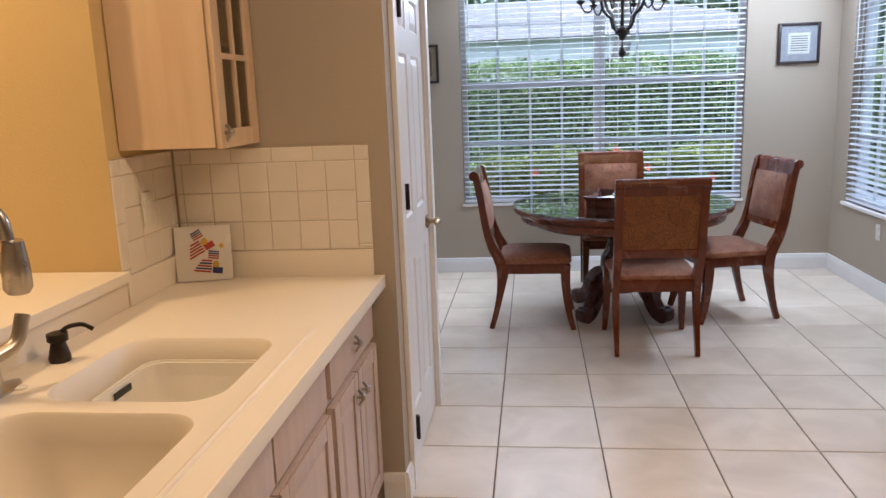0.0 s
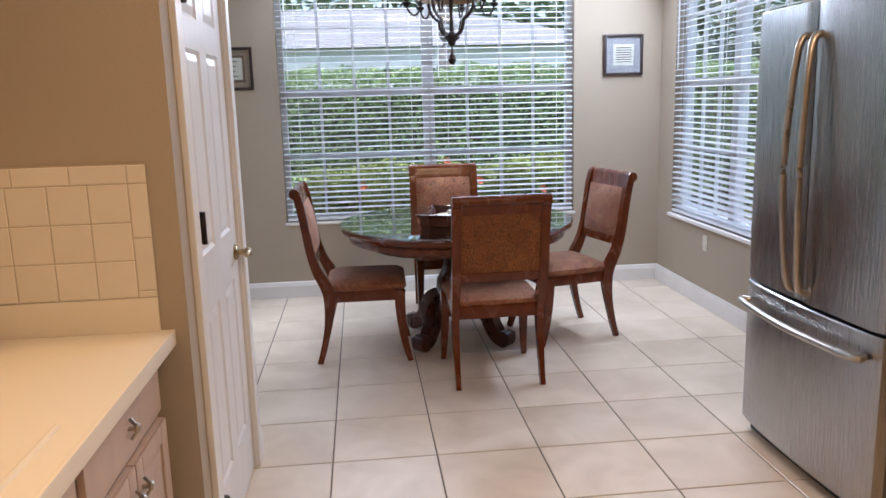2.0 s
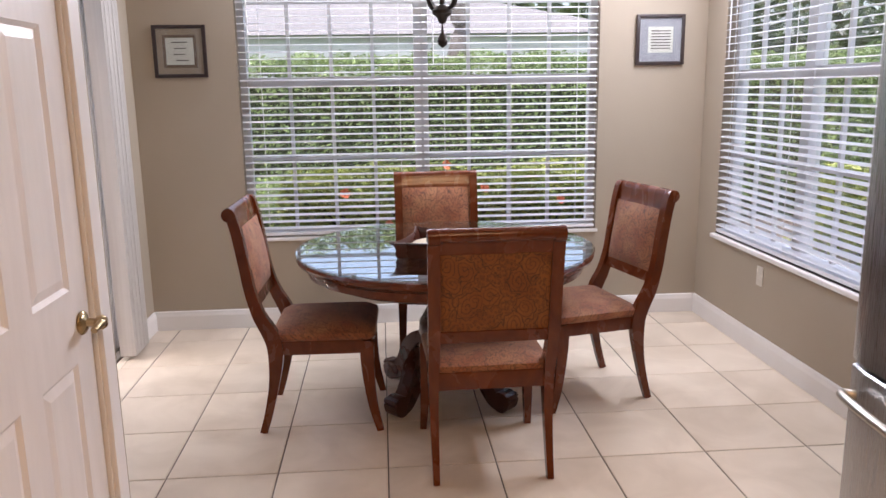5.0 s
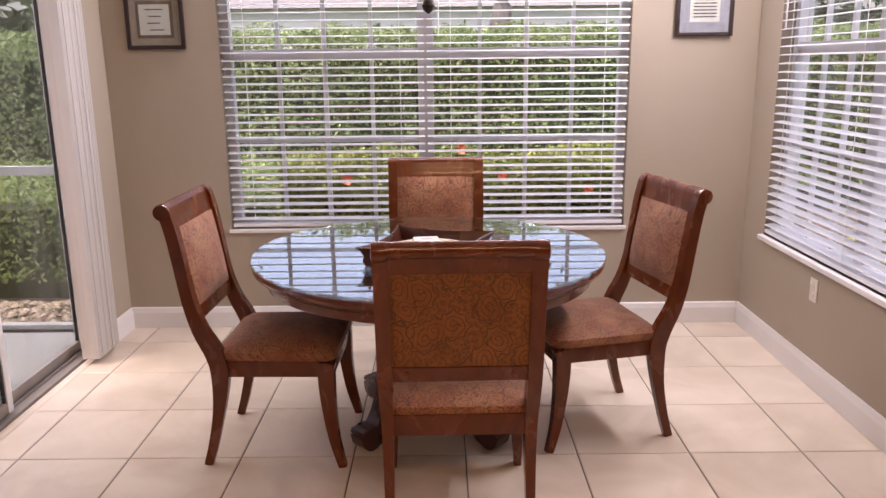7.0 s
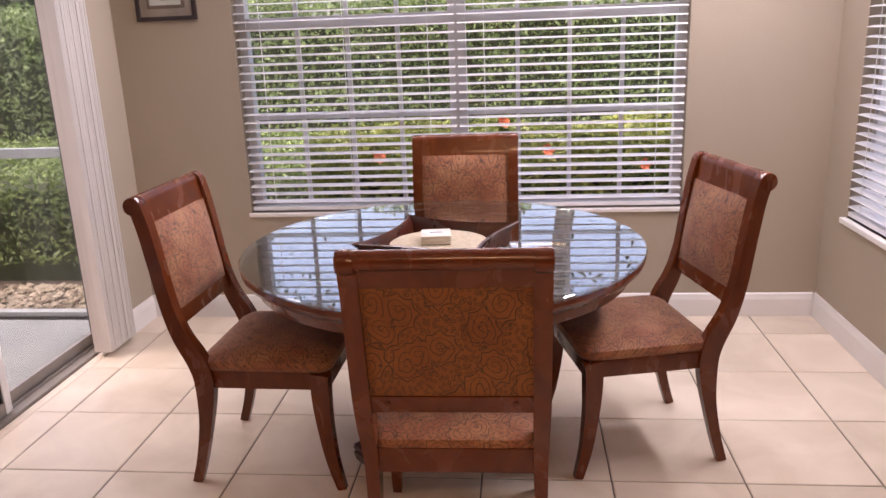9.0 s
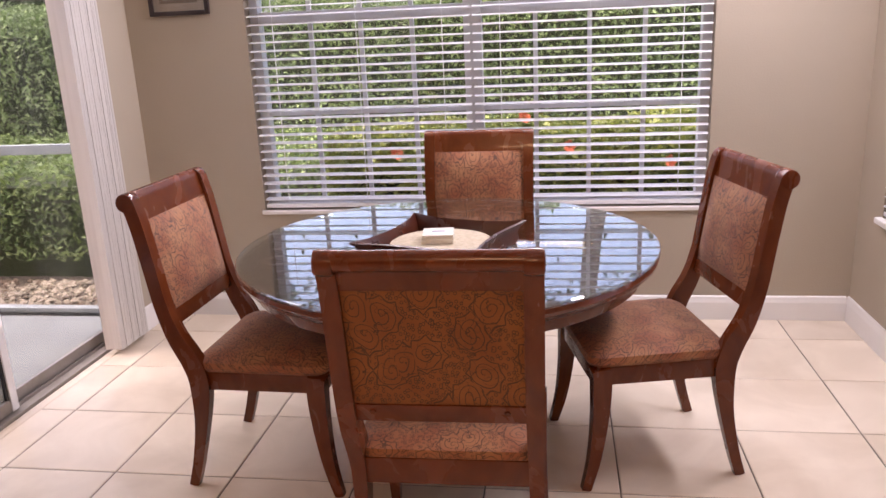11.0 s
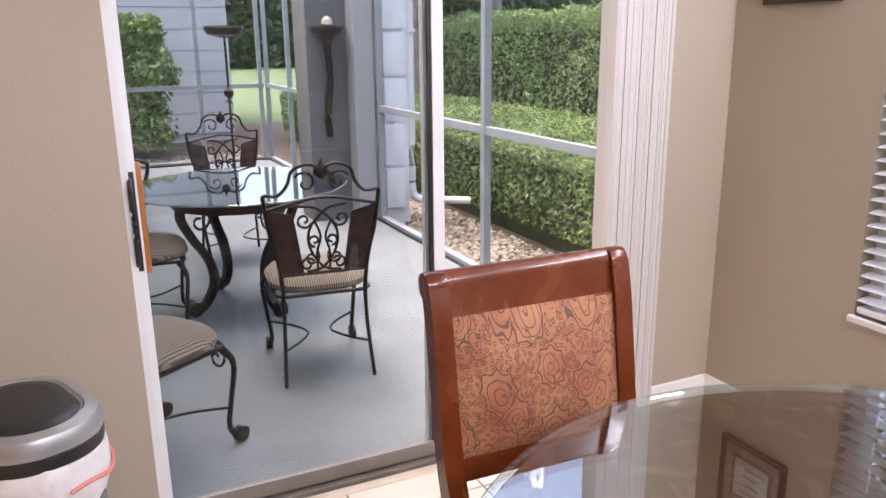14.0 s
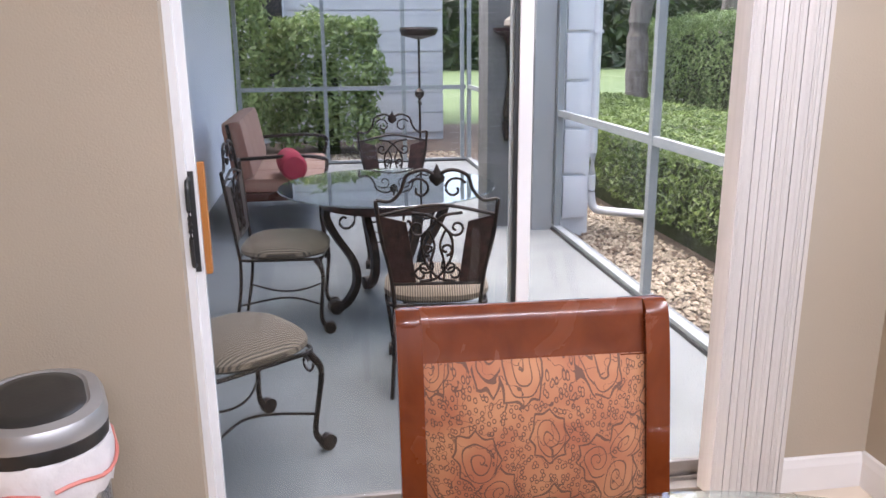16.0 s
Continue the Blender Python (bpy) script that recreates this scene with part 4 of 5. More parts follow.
kl = thing("ceiling_light", pose(0.45, 1.5, CEIL), "lit white flush kitchen ceiling light", "ceiling light")
part("housing", slab(-0.62, -0.2, -0.06, 0.62, 0.2, 0, 0.006), TRIM, kl)
part("diffuser", slab(-0.58, -0.17, -0.075, 0.58, 0.17, -0.061, 0.006), DIFFUSER, kl)
for x, y in ((-1.3, 1.75), (-2.6, 1.7)):
    cl = thing("recessed_light", pose(x, y, CEIL), "lit round recessed ceiling light", "ceiling light")
    part("trim_ring", lathe([(0.10, -0.006), (0.10, 0), (0.07, 0)], 24), TRIM, cl)

# ---- dining things ----


def dining_chair():
    """Faces +y, origin on the floor between its legs; the back leans out towards -y."""
    c = thing("dining_chair", pose(0, 0, 0), "cherry wood dining chair with paisley upholstery", "chair", "chairs round the dining table")
    hw = 0.235
    back = [(0.0, -0.255, 0.0), (0.0, -0.225, 0.10), (0.0, -0.19, 0.26), (0.0, -0.178, 0.40), (0.0, -0.198, 0.48), (0.0, -0.243, 0.57), (0.0, -0.275, 0.68), (0.0, -0.297, 0.82), (0.0, -0.318, 0.95), (0.0, -0.338, 1.03)]
    for s in (-1, 1):
        pts = smoothed([(s * (hw - 0.004 + 0.002 * z), y, z) for x, y, z in back], 4)
        n = len(pts)
        secs = [(0.026 + 0.020 * min(1, p.z / 0.62), 0.034 + 0.012 * min(1, p.z / 0.5) + 0.026 * math.exp(-((p.z - 0.42) / 0.15) ** 2)) for p in pts]
        part("back_leg", sweep(pts, 0, bm=None, flat=secs, up=(0, 1, 0)), CHERRY, c)
        part("scroll_end", lathe([(0.018, -0.025), (0.030, -0.022), (0.032, -0.012), (0.032, 0.012), (0.030, 0.022), (0.018, 0.025)], 20, m=pose(s * (hw - 0.001), -0.346, 1.028, 0, 90, 0)), CHERRY, c)
        leg = smoothed([(s * 0.247, 0.288, 0), (s * 0.241, 0.258, 0.12), (s * 0.236, 0.240, 0.27), (s * 0.234, 0.236, 0.40), (s * 0.234, 0.240, 0.437)], 4)
        part("front_leg", sweep(leg, 0, flat=[(0.029 + 0.021 * min(1, p.z / 0.4), 0.031 + 0.031 * min(1, p.z / 0.36)) for p in leg], up=(0, 1, 0)), CHERRY, c)
        part("side_rail", slab(-0.013, -0.20, 0.375, 0.013, 0.24, 0.44, 0.004, pose(s * 0.225, 0, 0)), CHERRY, c)
    part("front_rail", slab(-0.225, 0.235, 0.375, 0.225, 0.262, 0.44, 0.004), CHERRY, c)
    part("rear_rail", slab(-0.222, -0.205, 0.378, 0.222, -0.178, 0.452, 0.004), CHERRY, c)
    # crest rail: rolled over at the back
    w = hw - 0.008
    prof = [(y - 0.013, z) for y, z in [(-0.296, 0.958), (-0.302, 0.980), (-0.310, 1.015), (-0.318, 1.045), (-0.336, 1.059), (-0.355, 1.050), (-0.362, 1.030), (-0.352, 1.012), (-0.336, 1.008), (-0.330, 0.990), (-0.322, 0.958)]]
    prof = [(p.y, p.z) for p in smoothed([(0, y, z) for y, z in prof], 4)]
    bm = loft([[(-w, y, z) for y, z in prof], [(w, y, z) for y, z in prof]])
    part("crest_rail", bm, CHERRY, c)
    part("lower_rail", slab(-0.214, -0.013, -0.026, 0.214, 0.013, 0.026, 0.004, pose(0, -0.262, 0.622, 14, 0, 0)), CHERRY, c)
    for x in (-0.165, 0.165):
        part("dowel_cap", lathe([(0.008, 0), (0.006, 0.004)], 10, m=pose(x, -0.276, 0.625, 104, 0, 0)), CHERRY, c)
    # upholstered back: cushion in front, flat cloth behind
    def panel(front):
        loops = []
        rows = 9
        cols = 8
        bm = bmesh.new()
        grid = []
        for r in range(rows + 1):
            z = 0.645 + (0.962 - 0.645) * r / rows
            y = -0.266 - 0.052 * (r / rows) ** 1.1
            row = []
            for k in range(cols + 1):
                x = -0.213 + 0.426 * k / cols
                puff = (0.026 if front else 0.004) * (1 - (2 * k / cols - 1) ** 4) * (1 - (2 * r / rows - 1) ** 4)
                row.append(bm.verts.new((x, y + (puff + 0.008 if front else -puff - 0.010), z)))
            grid.append(row)
        for a, b in zip(grid, grid[1:]):
            for k in range(cols):
                bm.faces.new((a[k], a[k + 1], b[k + 1], b[k]))
        geom = bmesh.ops.extrude_face_region(bm, geom=list(bm.faces))
        vs = [g for g in geom["geom"] if isinstance(g, bmesh.types.BMVert)]
        bmesh.ops.translate(bm, vec=(0, -0.008 if front else 0.008, 0), verts=vs)
        return bm
    part("back_cushion", panel(True), PAISLEY, c)
    part("rear_cloth", panel(False), PAISLEYB, c, "gold paisley cloth on the back")
    loops = []
    for i, z in ((0.0, 0.441), (-0.008, 0.455), (-0.004, 0.475), (0.025, 0.495), (0.08, 0.508)):
        pts = rounded(-0.237 + i, -0.195 + i, 0.237 - i, 0.27 - i, 0.05)
        loops.append([(x * (1.0 + 0.06 * (y + 0.2)), y, z) for x, y in pts])
    part("seat", loft(loops), PAISLEY, c)
    return c


ch = dining_chair()
ch.matrix_world = pose(0.27, 4.755, 0, 0, 0, 1)
copy_thing(ch, pose(-0.46, 5.295, 0, 0, 0, -91.5))
copy_thing(ch, pose(0.875, 5.445, 0, 0, 0, 103))
copy_thing(ch, pose(0.19, 6.10, 0, 0, 0, 180))

TX, TY = 0.165, 5.45
dt = thing("dining_table", pose(TX, TY, 0), "round cherry pedestal dining table with glass top", "table")
part("tabletop", lathe([(0.0, 0.675), (0.655, 0.675), (0.682, 0.681), (0.688, 0.700), (0.690, 0.715), (0.700, 0.724), (0.716, 0.732), (0.732, 0.744), (0.737, 0.757), (0.731, 0.768), (0.0, 0.770)], 72), CHERRY, dt)
part("apron", lathe([(0.58, 0.64), (0.595, 0.65), (0.60, 0.699)], 64), CHERRY, dt)
g = part("glass_top", lathe([(0.737, 0.7745), (0.741, 0.778), (0.741, 0.783), (0.737, 0.7865)], 96), TABLEG, dt, "clear glass sheet")
part("pedestal", lathe([(0.20, 0.64), (0.19, 0.62), (0.10, 0.58), (0.085, 0.52), (0.10, 0.46), (0.135, 0.40), (0.14, 0.34), (0.11, 0.27), (0.12, 0.22), (0.10, 0.16)], 28), CHERRYD, dt)
for k in range(4):
    pts = smoothed([(0.06, 0, 0.24), (0.15, 0, 0.27), (0.23, 0, 0.22), (0.28, 0, 0.12), (0.335, 0, 0.055), (0.385, 0, 0.06), (0.39, 0, 0.10)], 5)
    bm = sweep(pts, 0, flat=[(0.075, 0.105 - 0.035 * i / len(pts)) for i in range(len(pts))], up=(0, 0, 1))
    lathe([(0.03, -0.042), (0.052, -0.040), (0.052, 0.040), (0.03, 0.042)], 16, bm, pose(0.37, 0, 0.055, 90, 0, 0))
    leg = part("scroll_foot", bm, CHERRYD, dt)
    leg.matrix_local = pose(0, 0, 0, 0, 0, 45 + 90 * k)

# tray, placemat and coasters
tr = thing("serving_tray", pose(0.168, 5.30, 0.7868, 0, 0, -18), "dark cherry square tray with flared corners on the table", "tray")


def tray_loop(s, z, pinch, lift=0.0):
    pts = []
    for q in range(4):
        for k in range(8):
            u = -1 + 2 * k / 8
            v = 1 - pinch * (1 - u * u)
            x, y = [(u, -v), (v, u), (-u, v), (-v, -u)][q]
            pts.append((x * s, y * s, z + lift * (u * u) ** 2))
    return pts


part("tray_wall", loft([tray_loop(0.195, 0.0, 0.10), tray_loop(0.204, 0.020, 0.12), tray_loop(0.200, 0.040, 0.12), tray_loop(0.208, 0.060, 0.13), tray_loop(0.226, 0.072, 0.15, 0.006), tray_loop(0.216, 0.075, 0.15, 0.006), tray_loop(0.194, 0.05, 0.12), tray_loop(0.186, 0.010, 0.11)], cap1=False), CHERRYD, tr)
part("tray_bottom", lathe([(0.0, 0.008), (0.235, 0.008), (0.235, 0.011), (0.0, 0.011)], 4, m=pose(0, 0, 0, 0, 0, 45)), CHERRYD, tr)
pm = thing("placemat", pose(0.168, 5.30, 0.799), "round woven straw placemat in the tray", "placemat")
part("woven_disc", lathe([(0.0, 0.0)] + [(0.17, 0), (0.178, 0.004)] + [(0.174 - 0.012 * k, 0.030 + 0.0035 * (k % 2)) for k in range(14)] + [(0.0, 0.031)], 48), WICKER, pm)
co = thing("coaster_stack", pose(0.158, 5.31, 0.8325, 0, 0, 6), "small stack of cream tile coasters", "coasters")
for k in range(3):
    part("coaster", slab(-0.052, -0.052, 0.0102 * k, 0.052, 0.052, 0.0102 * k + 0.0095, 0.003, pose(0, 0, 0, 0, 0, (-2, 1.5, 0)[k])), CREAMG, co)
part("printed_motif", slab(-0.022, -0.010, 0.0305, 0.022, 0.010, 0.0309), MATG, co, smooth=False)

# chandelier
cd = thing("chandelier", pose(0.176, 5.53, 0), "iron and oak orb chandelier with lit candle bulbs", "chandelier")
part("ceiling_cup", lathe([(0.065, CEIL - 0.03), (0.06, CEIL - 0.01), (0.03, CEIL)], 20), IRON, cd)
part("hanging_rod", sweep([(0, 0, 2.52), (0, 0, CEIL - 0.02)], 0.006, 8), IRON, cd)
part("stem", lathe([(0.008, 1.90), (0.014, 1.95), (0.010, 2.05), (0.016, 2.15), (0.010, 2.3), (0.014, 2.5), (0.008, 2.53)], 14), IRON, cd)
part("hub", lathe([(0.012, 1.865), (0.02, 1.875), (0.026, 1.893), (0.048, 1.91), (0.05, 1.925), (0.03, 1.945), (0.014, 1.955)], 20), IRON, cd)
part("drop_finial", lathe([(0.004, 1.752), (0.02, 1.765), (0.027, 1.784), (0.02, 1.804), (0.008, 1.822), (0.003, 1.87)], 16), IRON, cd)
bm = bmesh.new()
n = 40
rr = [[(r * math.cos(2 * math.pi * k / n), r * math.sin(2 * math.pi * k / n), z) for k in range(n)] for r, z in ((0.178, 2.135), (0.188, 2.135), (0.188, 2.175), (0.178, 2.175), (0.178, 2.135))]
loft(rr, bm, False, False)
bmesh.ops.remove_doubles(bm, verts=bm.verts, dist=1e-5)
part("oak_band", bm, OLDWOOD, cd, "weathered wooden band")
for k in range(4):
    a = 45 + 90 * k
    cage = smoothed([(0.035, 0, 1.93), (0.07, 0, 1.945), (0.093, 0, 1.99), (0.10, 0, 2.02), (0.13, 0, 2.04), (0.165, 0, 2.08), (0.182, 0, 2.15), (0.172, 0, 2.24), (0.13, 0, 2.33), (0.06, 0, 2.42), (0.015, 0, 2.50)], 4)
    o = part("cage_arm", sweep(cage, 0, flat=(0.016, 0.010), up=(0, 1, 0)), IRON, cd)
    o.matrix_local = pose(0, 0, 0, 0, 0, a)
for k in range(6):
    a = 60 * k + 8
    arm = smoothed([(0.19, 0, 2.155), (0.195, 0, 2.10), (0.215, 0, 2.06), (0.245, 0, 2.055), (0.272, 0, 2.085), (0.28, 0, 2.12)], 5)
    o = part("arm", sweep(arm, 0.006, 8), IRON, cd)
    o.matrix_local = pose(0, 0, 0, 0, 0, a)
    q = part("candle_cup", lathe([(0.008, 2.10), (0.02, 2.11), (0.03, 2.125), (0.012, 2.132), (0.016, 2.145), (0.034, 2.155), (0.03, 2.162), (0.012, 2.165)], 16, m=pose(0.28, 0, 0)), IRON, o)
    part("candle_sleeve", lathe([(0.011, 2.165), (0.011, 2.255)], 12, m=pose(0.28, 0, 0)), CANDLE, o, "ivory sleeve")
    part("bulb", lathe([(0.006, 2.256), (0.014, 2.275), (0.013, 2.295), (0.006, 2.325), (0.001, 2.345)], 12, m=pose(0.28, 0, 0)), BULB, o, "lit candle bulb")

# waste bin
wb = thing("waste_bin", pose(-1.285, 4.225, 0, 0, 0, 20) @ Matrix.Diagonal((0.97, 0.97, 1.035, 1)), "stainless waste bin with sensor lid and white liner", "waste bin")


def bin_loop(i, z):
    return [(x, y, z) for x, y in rounded(-0.20 + i, -0.15 + i, 0.20 - i, 0.15 - i, min(0.14 - i * 0.6, 0.149 - i), 8)]


part("bin_body", loft([bin_loop(0.02, 0.012), bin_loop(0.012, 0.3), bin_loop(0.008, 0.60)]), STEEL, wb)
part("base_ring", loft([bin_loop(0.015, 0.0), bin_loop(0.012, 0.03)]), BLACK, wb, smooth=False)
bm = bmesh.new()
ls = []
rng = random.Random(5)
for i, z in ((0.004, 0.50), (-0.006, 0.535), (-0.008, 0.58), (-0.004, 0.615), (0.004, 0.62)):
    ls.append([(x * (1 + rng.uniform(-0.012, 0.012)), y * (1 + rng.uniform(-0.015, 0.015)), z + rng.uniform(-0.006, 0.006) * (2 if z < 0.52 else 1)) for x, y, z in bin_loop(i, z)])
part("liner", loft(ls, bm), BAG, wb, "white plastic liner folded over")
part("drawstring", sweep([(x, y, z + 0.008 * math.sin(k)) for k, (x, y, z) in enumerate(bin_loop(-0.013, 0.555))], 0.005, 6), PINK, wb, "pink drawstring")
part("lid_band", loft([bin_loop(-0.002, 0.618), bin_loop(-0.004, 0.65), bin_loop(0.0, 0.656)]), BLACK, wb)
part("lid_rim", loft([bin_loop(-0.004, 0.652), bin_loop(-0.006, 0.672), bin_loop(0.004, 0.692), bin_loop(0.03, 0.699), bin_loop(0.036, 0.694)]), SILVER, wb)
part("lid_flap", loft([bin_loop(0.037, 0.692), bin_loop(0.045, 0.699), bin_loop(0.08, 0.704)]), BLACK, wb, "dark lid flap")
part("sensor", slab(0.0, -0.135, 0.6975, 0.09, -0.118, 0.7015, 0.002), BLACK, wb)

# ---- patio ----
PZ = -0.05
structure("patio_floor", slab(-10.2, 3.6, -0.3, XL - T, 6.98, PZ), CARPET, "grey textured patio slab", "floor")
walls("wall_patio", [(-10.2, 3.35, -0.2, XL - T - 0.001, 3.75, 3.0)], "grey-white stucco house wall on the patio", STUCCO)
# eave added out of view, its depth set to dim the patio
structure("ceiling_patio", slab(-10.2, 3.3, 2.75, XL - T, 4.9, 2.85), STUCCO, "unseen white eave added to shade part of the patio", "ceiling")
walls("wall_exterior", [(XL - T - 0.02, 3.75, -0.2, XL - T, SY0, 2.75), (XL - T - 0.02, SY1, -0.2, XL - T, 6.98, 2.75)], "white stucco wall round the sliding door", STUCCO)
walls("pier_patio", [(-6.45, 6.66, PZ, -5.85, 6.835, 2.75)], "pale grey stucco patio pier", PIER)
walls("pier_recess", [(-6.45, 6.30, PZ, -6.05, 6.66, 2.75)], "grey stucco recess beside the patio pier, darkened for shade", GREYST)


def screen_wall(name, m, length, posts, label):
    """White aluminium screen framing in local x, 2.75 high, with a chair rail at 1.0."""
    s = tagged(thing(name, m, label, "screen"), kind="structure")
    part("kerb_rail", slab(0, -0.03, PZ, length, 0.03, PZ + 0.045, 0.003), SCREENALU, s, smooth=False)
    part("chair_rail", slab(0, -0.02, 0.93, length, 0.02, 0.985, 0.003), SCREENALU, s, smooth=False)
    for x in posts:
        part("post", slab(x - 0.025, -0.026, PZ + 0.045, x + 0.025, 0.026, 2.75), SCREENALU, s, smooth=False)
    part("base_edge", slab(0, -0.045, PZ + 0.001, length, -0.031, PZ + 0.02), BLACK, s, smooth=False)


screen_wall("screen_1", pose(-5.85, 6.87, 0), 5.85 - 1.86, (0.03, 1.97, 3.95), "white aluminium screen framing along the patio")
screen_wall("screen_2", pose(-10.1, 6.87, 0), 3.6, (0.03, 1.2, 2.4, 3.57), "white aluminium screen framing along the patio")
screen_wall("screen_3", pose(-10.1, 3.78, 0, 0, 0, 90), 3.05, (0.03, 1.15, 2.2, 3.0), "white aluminium screen framing at the patio end")
wallq = tagged(thing("wall_quoin", pose(-5.95, 6.92, 0), "white stucco column with raised quoin blocks", "column"), kind="structure")
part("shaft", slab(-0.55, 0, -0.2, 0.0, 0.27, 2.75), STUCCO, wallq, smooth=False)
for k in range(7):
    part("quoin", slab(0.0, 0.03, 0.03 + 0.4 * k, 0.03, 0.22, 0.40 + 0.4 * k, 0.008), STUCCO, wallq)
ds = thing("downspout", pose(-5.95, 7.22, 0), "white rain downspout with an elbow along the gravel", "downspout")
part("pipe", sweep(smoothed([(0, 0, 2.75), (0, 0, 0.6), (0, 0.0, 0.22), (0.01, 0.03, 0.11), (0.05, 0.12, 0.085), (0.25, 0.48, 0.075)], 5), 0.035, 10), ALU, ds)
part("strap", slab(-0.04, -0.04, 1.6, 0.04, 0.04, 1.63, 0.004), ALU, ds)


def iron_chair():
    """Wrought-iron patio chair that faces +y."""
    c = thing("patio_chair", pose(0, 0, 0), "bronzed iron scrollwork patio chair with striped cushion", "patio chair", "chairs round the patio table")
    yb = lambda z: -0.22 - 0.10 * max(0, z - 0.45)
    for s in (-1, 1):
        part("back_leg", sweep(smoothed([(s * 0.215, -0.27, 0), (s * 0.20, -0.225, 0.25), (s * 0.195, -0.215, 0.45)]), 0.010, 8), IRON, c)
        part("back_post", sweep(smoothed([(s * 0.195, yb(0.45), 0.45), (s * 0.21, yb(0.6), 0.60), (s * 0.245, yb(0.76), 0.76), (s * 0.262, yb(0.90), 0.90), (s * 0.264, yb(0.93), 0.93)]), 0.010, 8), IRON, c)
        pan = []
        for off in (-0.006, 0.006):
            pan.append([(s * x, yb(z) + off, z) for x, z in ((0.205, 0.55), (0.225, 0.70), (0.25, 0.86), (0.135, 0.83), (0.115, 0.70), (0.095, 0.55))])
        part("cast_panel", loft(pan), IRONP, c, "dark embossed panel")
        leg = smoothed([(s * 0.22, 0.20, 0.43), (s * 0.245, 0.235, 0.36), (s * 0.23, 0.225, 0.22), (s * 0.215, 0.215, 0.09), (s * 0.225, 0.245, 0.03)])
        part("front_leg", sweep(leg, [0.017 - 0.006 * math.sin(math.pi * k / len(leg)) for k in range(len(leg))], 8), IRON, c)
        part("scroll_foot", lathe([(0.012, -0.018), (0.034, -0.016), (0.034, 0.016), (0.012, 0.018)], 14, m=pose(s * 0.226, 0.262, 0.034, 0, 90, 0)), IRON, c)
        sc = spiral(s * 0.165, 0.37, 0.05, 0.012, 90, 90 - s * 420)
        part("bracket_scroll", sweep([(x, 0.225, z) for x, z in sc], 0.006, 6), IRON, c)
        part("stretcher", sweep(smoothed([(s * 0.21, -0.245, 0.17), (s * 0.10, -0.10, 0.165), (s * 0.06, 0.0, 0.165), (s * 0.10, 0.10, 0.165), (s * 0.22, 0.215, 0.17)]), 0.006, 6), IRON, c)
        for zc, r, a0, a1 in ((0.975, 0.055, -60, 300), (0.62, 0.04, 40, 400)):
            sp = spiral(s * (0.075 if zc > 0.9 else 0.055), zc, r, 0.012, 90 + s * a0, 90 + s * a1)
            part("scroll", sweep([(x, yb(z), z) for x, z in sp], 0.006, 6), IRON, c)
        arc = smoothed([(s * 0.262, yb(0.93), 0.93), (s * 0.20, yb(0.93), 0.925), (s * 0.155, yb(0.97), 0.97), (s * 0.13, yb(1.03), 1.035), (s * 0.06, yb(1.055), 1.06), (0, yb(1.04), 1.035)])
        part("crest_scroll", sweep([(p.x, p.y, p.z) for p in arc], 0.008, 8), IRON, c)
        el = smoothed([(s * 0.11, yb(0.87), 0.87), (s * 0.02, yb(0.85), 0.85), (s * -0.06, yb(0.76), 0.76), (s * -0.06, yb(0.66), 0.66), (s * 0.0, yb(0.57), 0.57), (s * 0.08, yb(0.55), 0.55)])
        part("back_scroll", sweep(el, 0.007, 6), IRON, c)
        for cx, zc, r, a0, turn in ((0.085, 0.80, 0.040, 200, 420), (0.075, 0.585, 0.034, 150, -420), (0.040, 0.70, 0.030, -90, 380)):
            sp = spiral(s * cx, zc, r, 0.010, a0 if s > 0 else 180 - a0, (a0 + turn) if s > 0 else 180 - a0 - turn)
            part("small_scroll", sweep([(x, yb(z) + 0.004, z) for x, z in sp], 0.0065, 6), IRON, c)
        part("back_upright", sweep(smoothed([(s * 0.028, yb(0.55), 0.55), (s * 0.03, yb(0.64), 0.64), (s * 0.012, yb(0.72), 0.72), (s * 0.035, yb(0.79), 0.79)]), 0.006, 6), IRON, c)
    part("crest_leaf", lathe([(0.004, 0.99), (0.03, 1.01), (0.035, 1.03), (0.012, 1.06), (0.002, 1.085)], 10, m=pose(0, yb(1.03), 0) @ Matrix.Diagonal((1, 0.4, 1, 1))), IRON, c)
    part("upper_rail", sweep(smoothed([(-0.25, yb(0.86), 0.86), (0, yb(0.91), 0.905), (0.25, yb(0.86), 0.86)]), 0.008, 8), IRON, c)
    part("lower_rail", sweep([(-0.20, yb(0.54), 0.54), (0.20, yb(0.54), 0.54)], 0.008, 8), IRON, c)
    part("seat_frame", sweep([(x, y, 0.435) for x, y in rounded(-0.225, -0.225, 0.225, 0.235, 0.06)] + [(0.225, 0.175, 0.435)], 0.009, 8), IRON, c)
    loops = []
    for i, z in ((0.012, 0.443), (-0.006, 0.458), (-0.004, 0.478), (0.02, 0.502), (0.07, 0.522), (0.13, 0.531)):
        loops.append([(x, y, z) for x, y in rounded(-0.240 + i, -0.225 + i, 0.240 - i, 0.255 - i, 0.17 - i * 0.8)])
    part("seat_cushion", loft(loops), TICKING, c, "cream and brown ticking cushion")
    return c


ic = iron_chair()
ic.matrix_world = pose(-2.98, 5.42, PZ, 0, 0, 84)
copy_thing(ic, pose(-2.36, 4.54, PZ, 0, 0, 35))
copy_thing(ic, pose(-3.88, 4.66, PZ, 0, 0, -4))
copy_thing(ic, pose(-5.15, 5.42, PZ, 0, 0, -92))

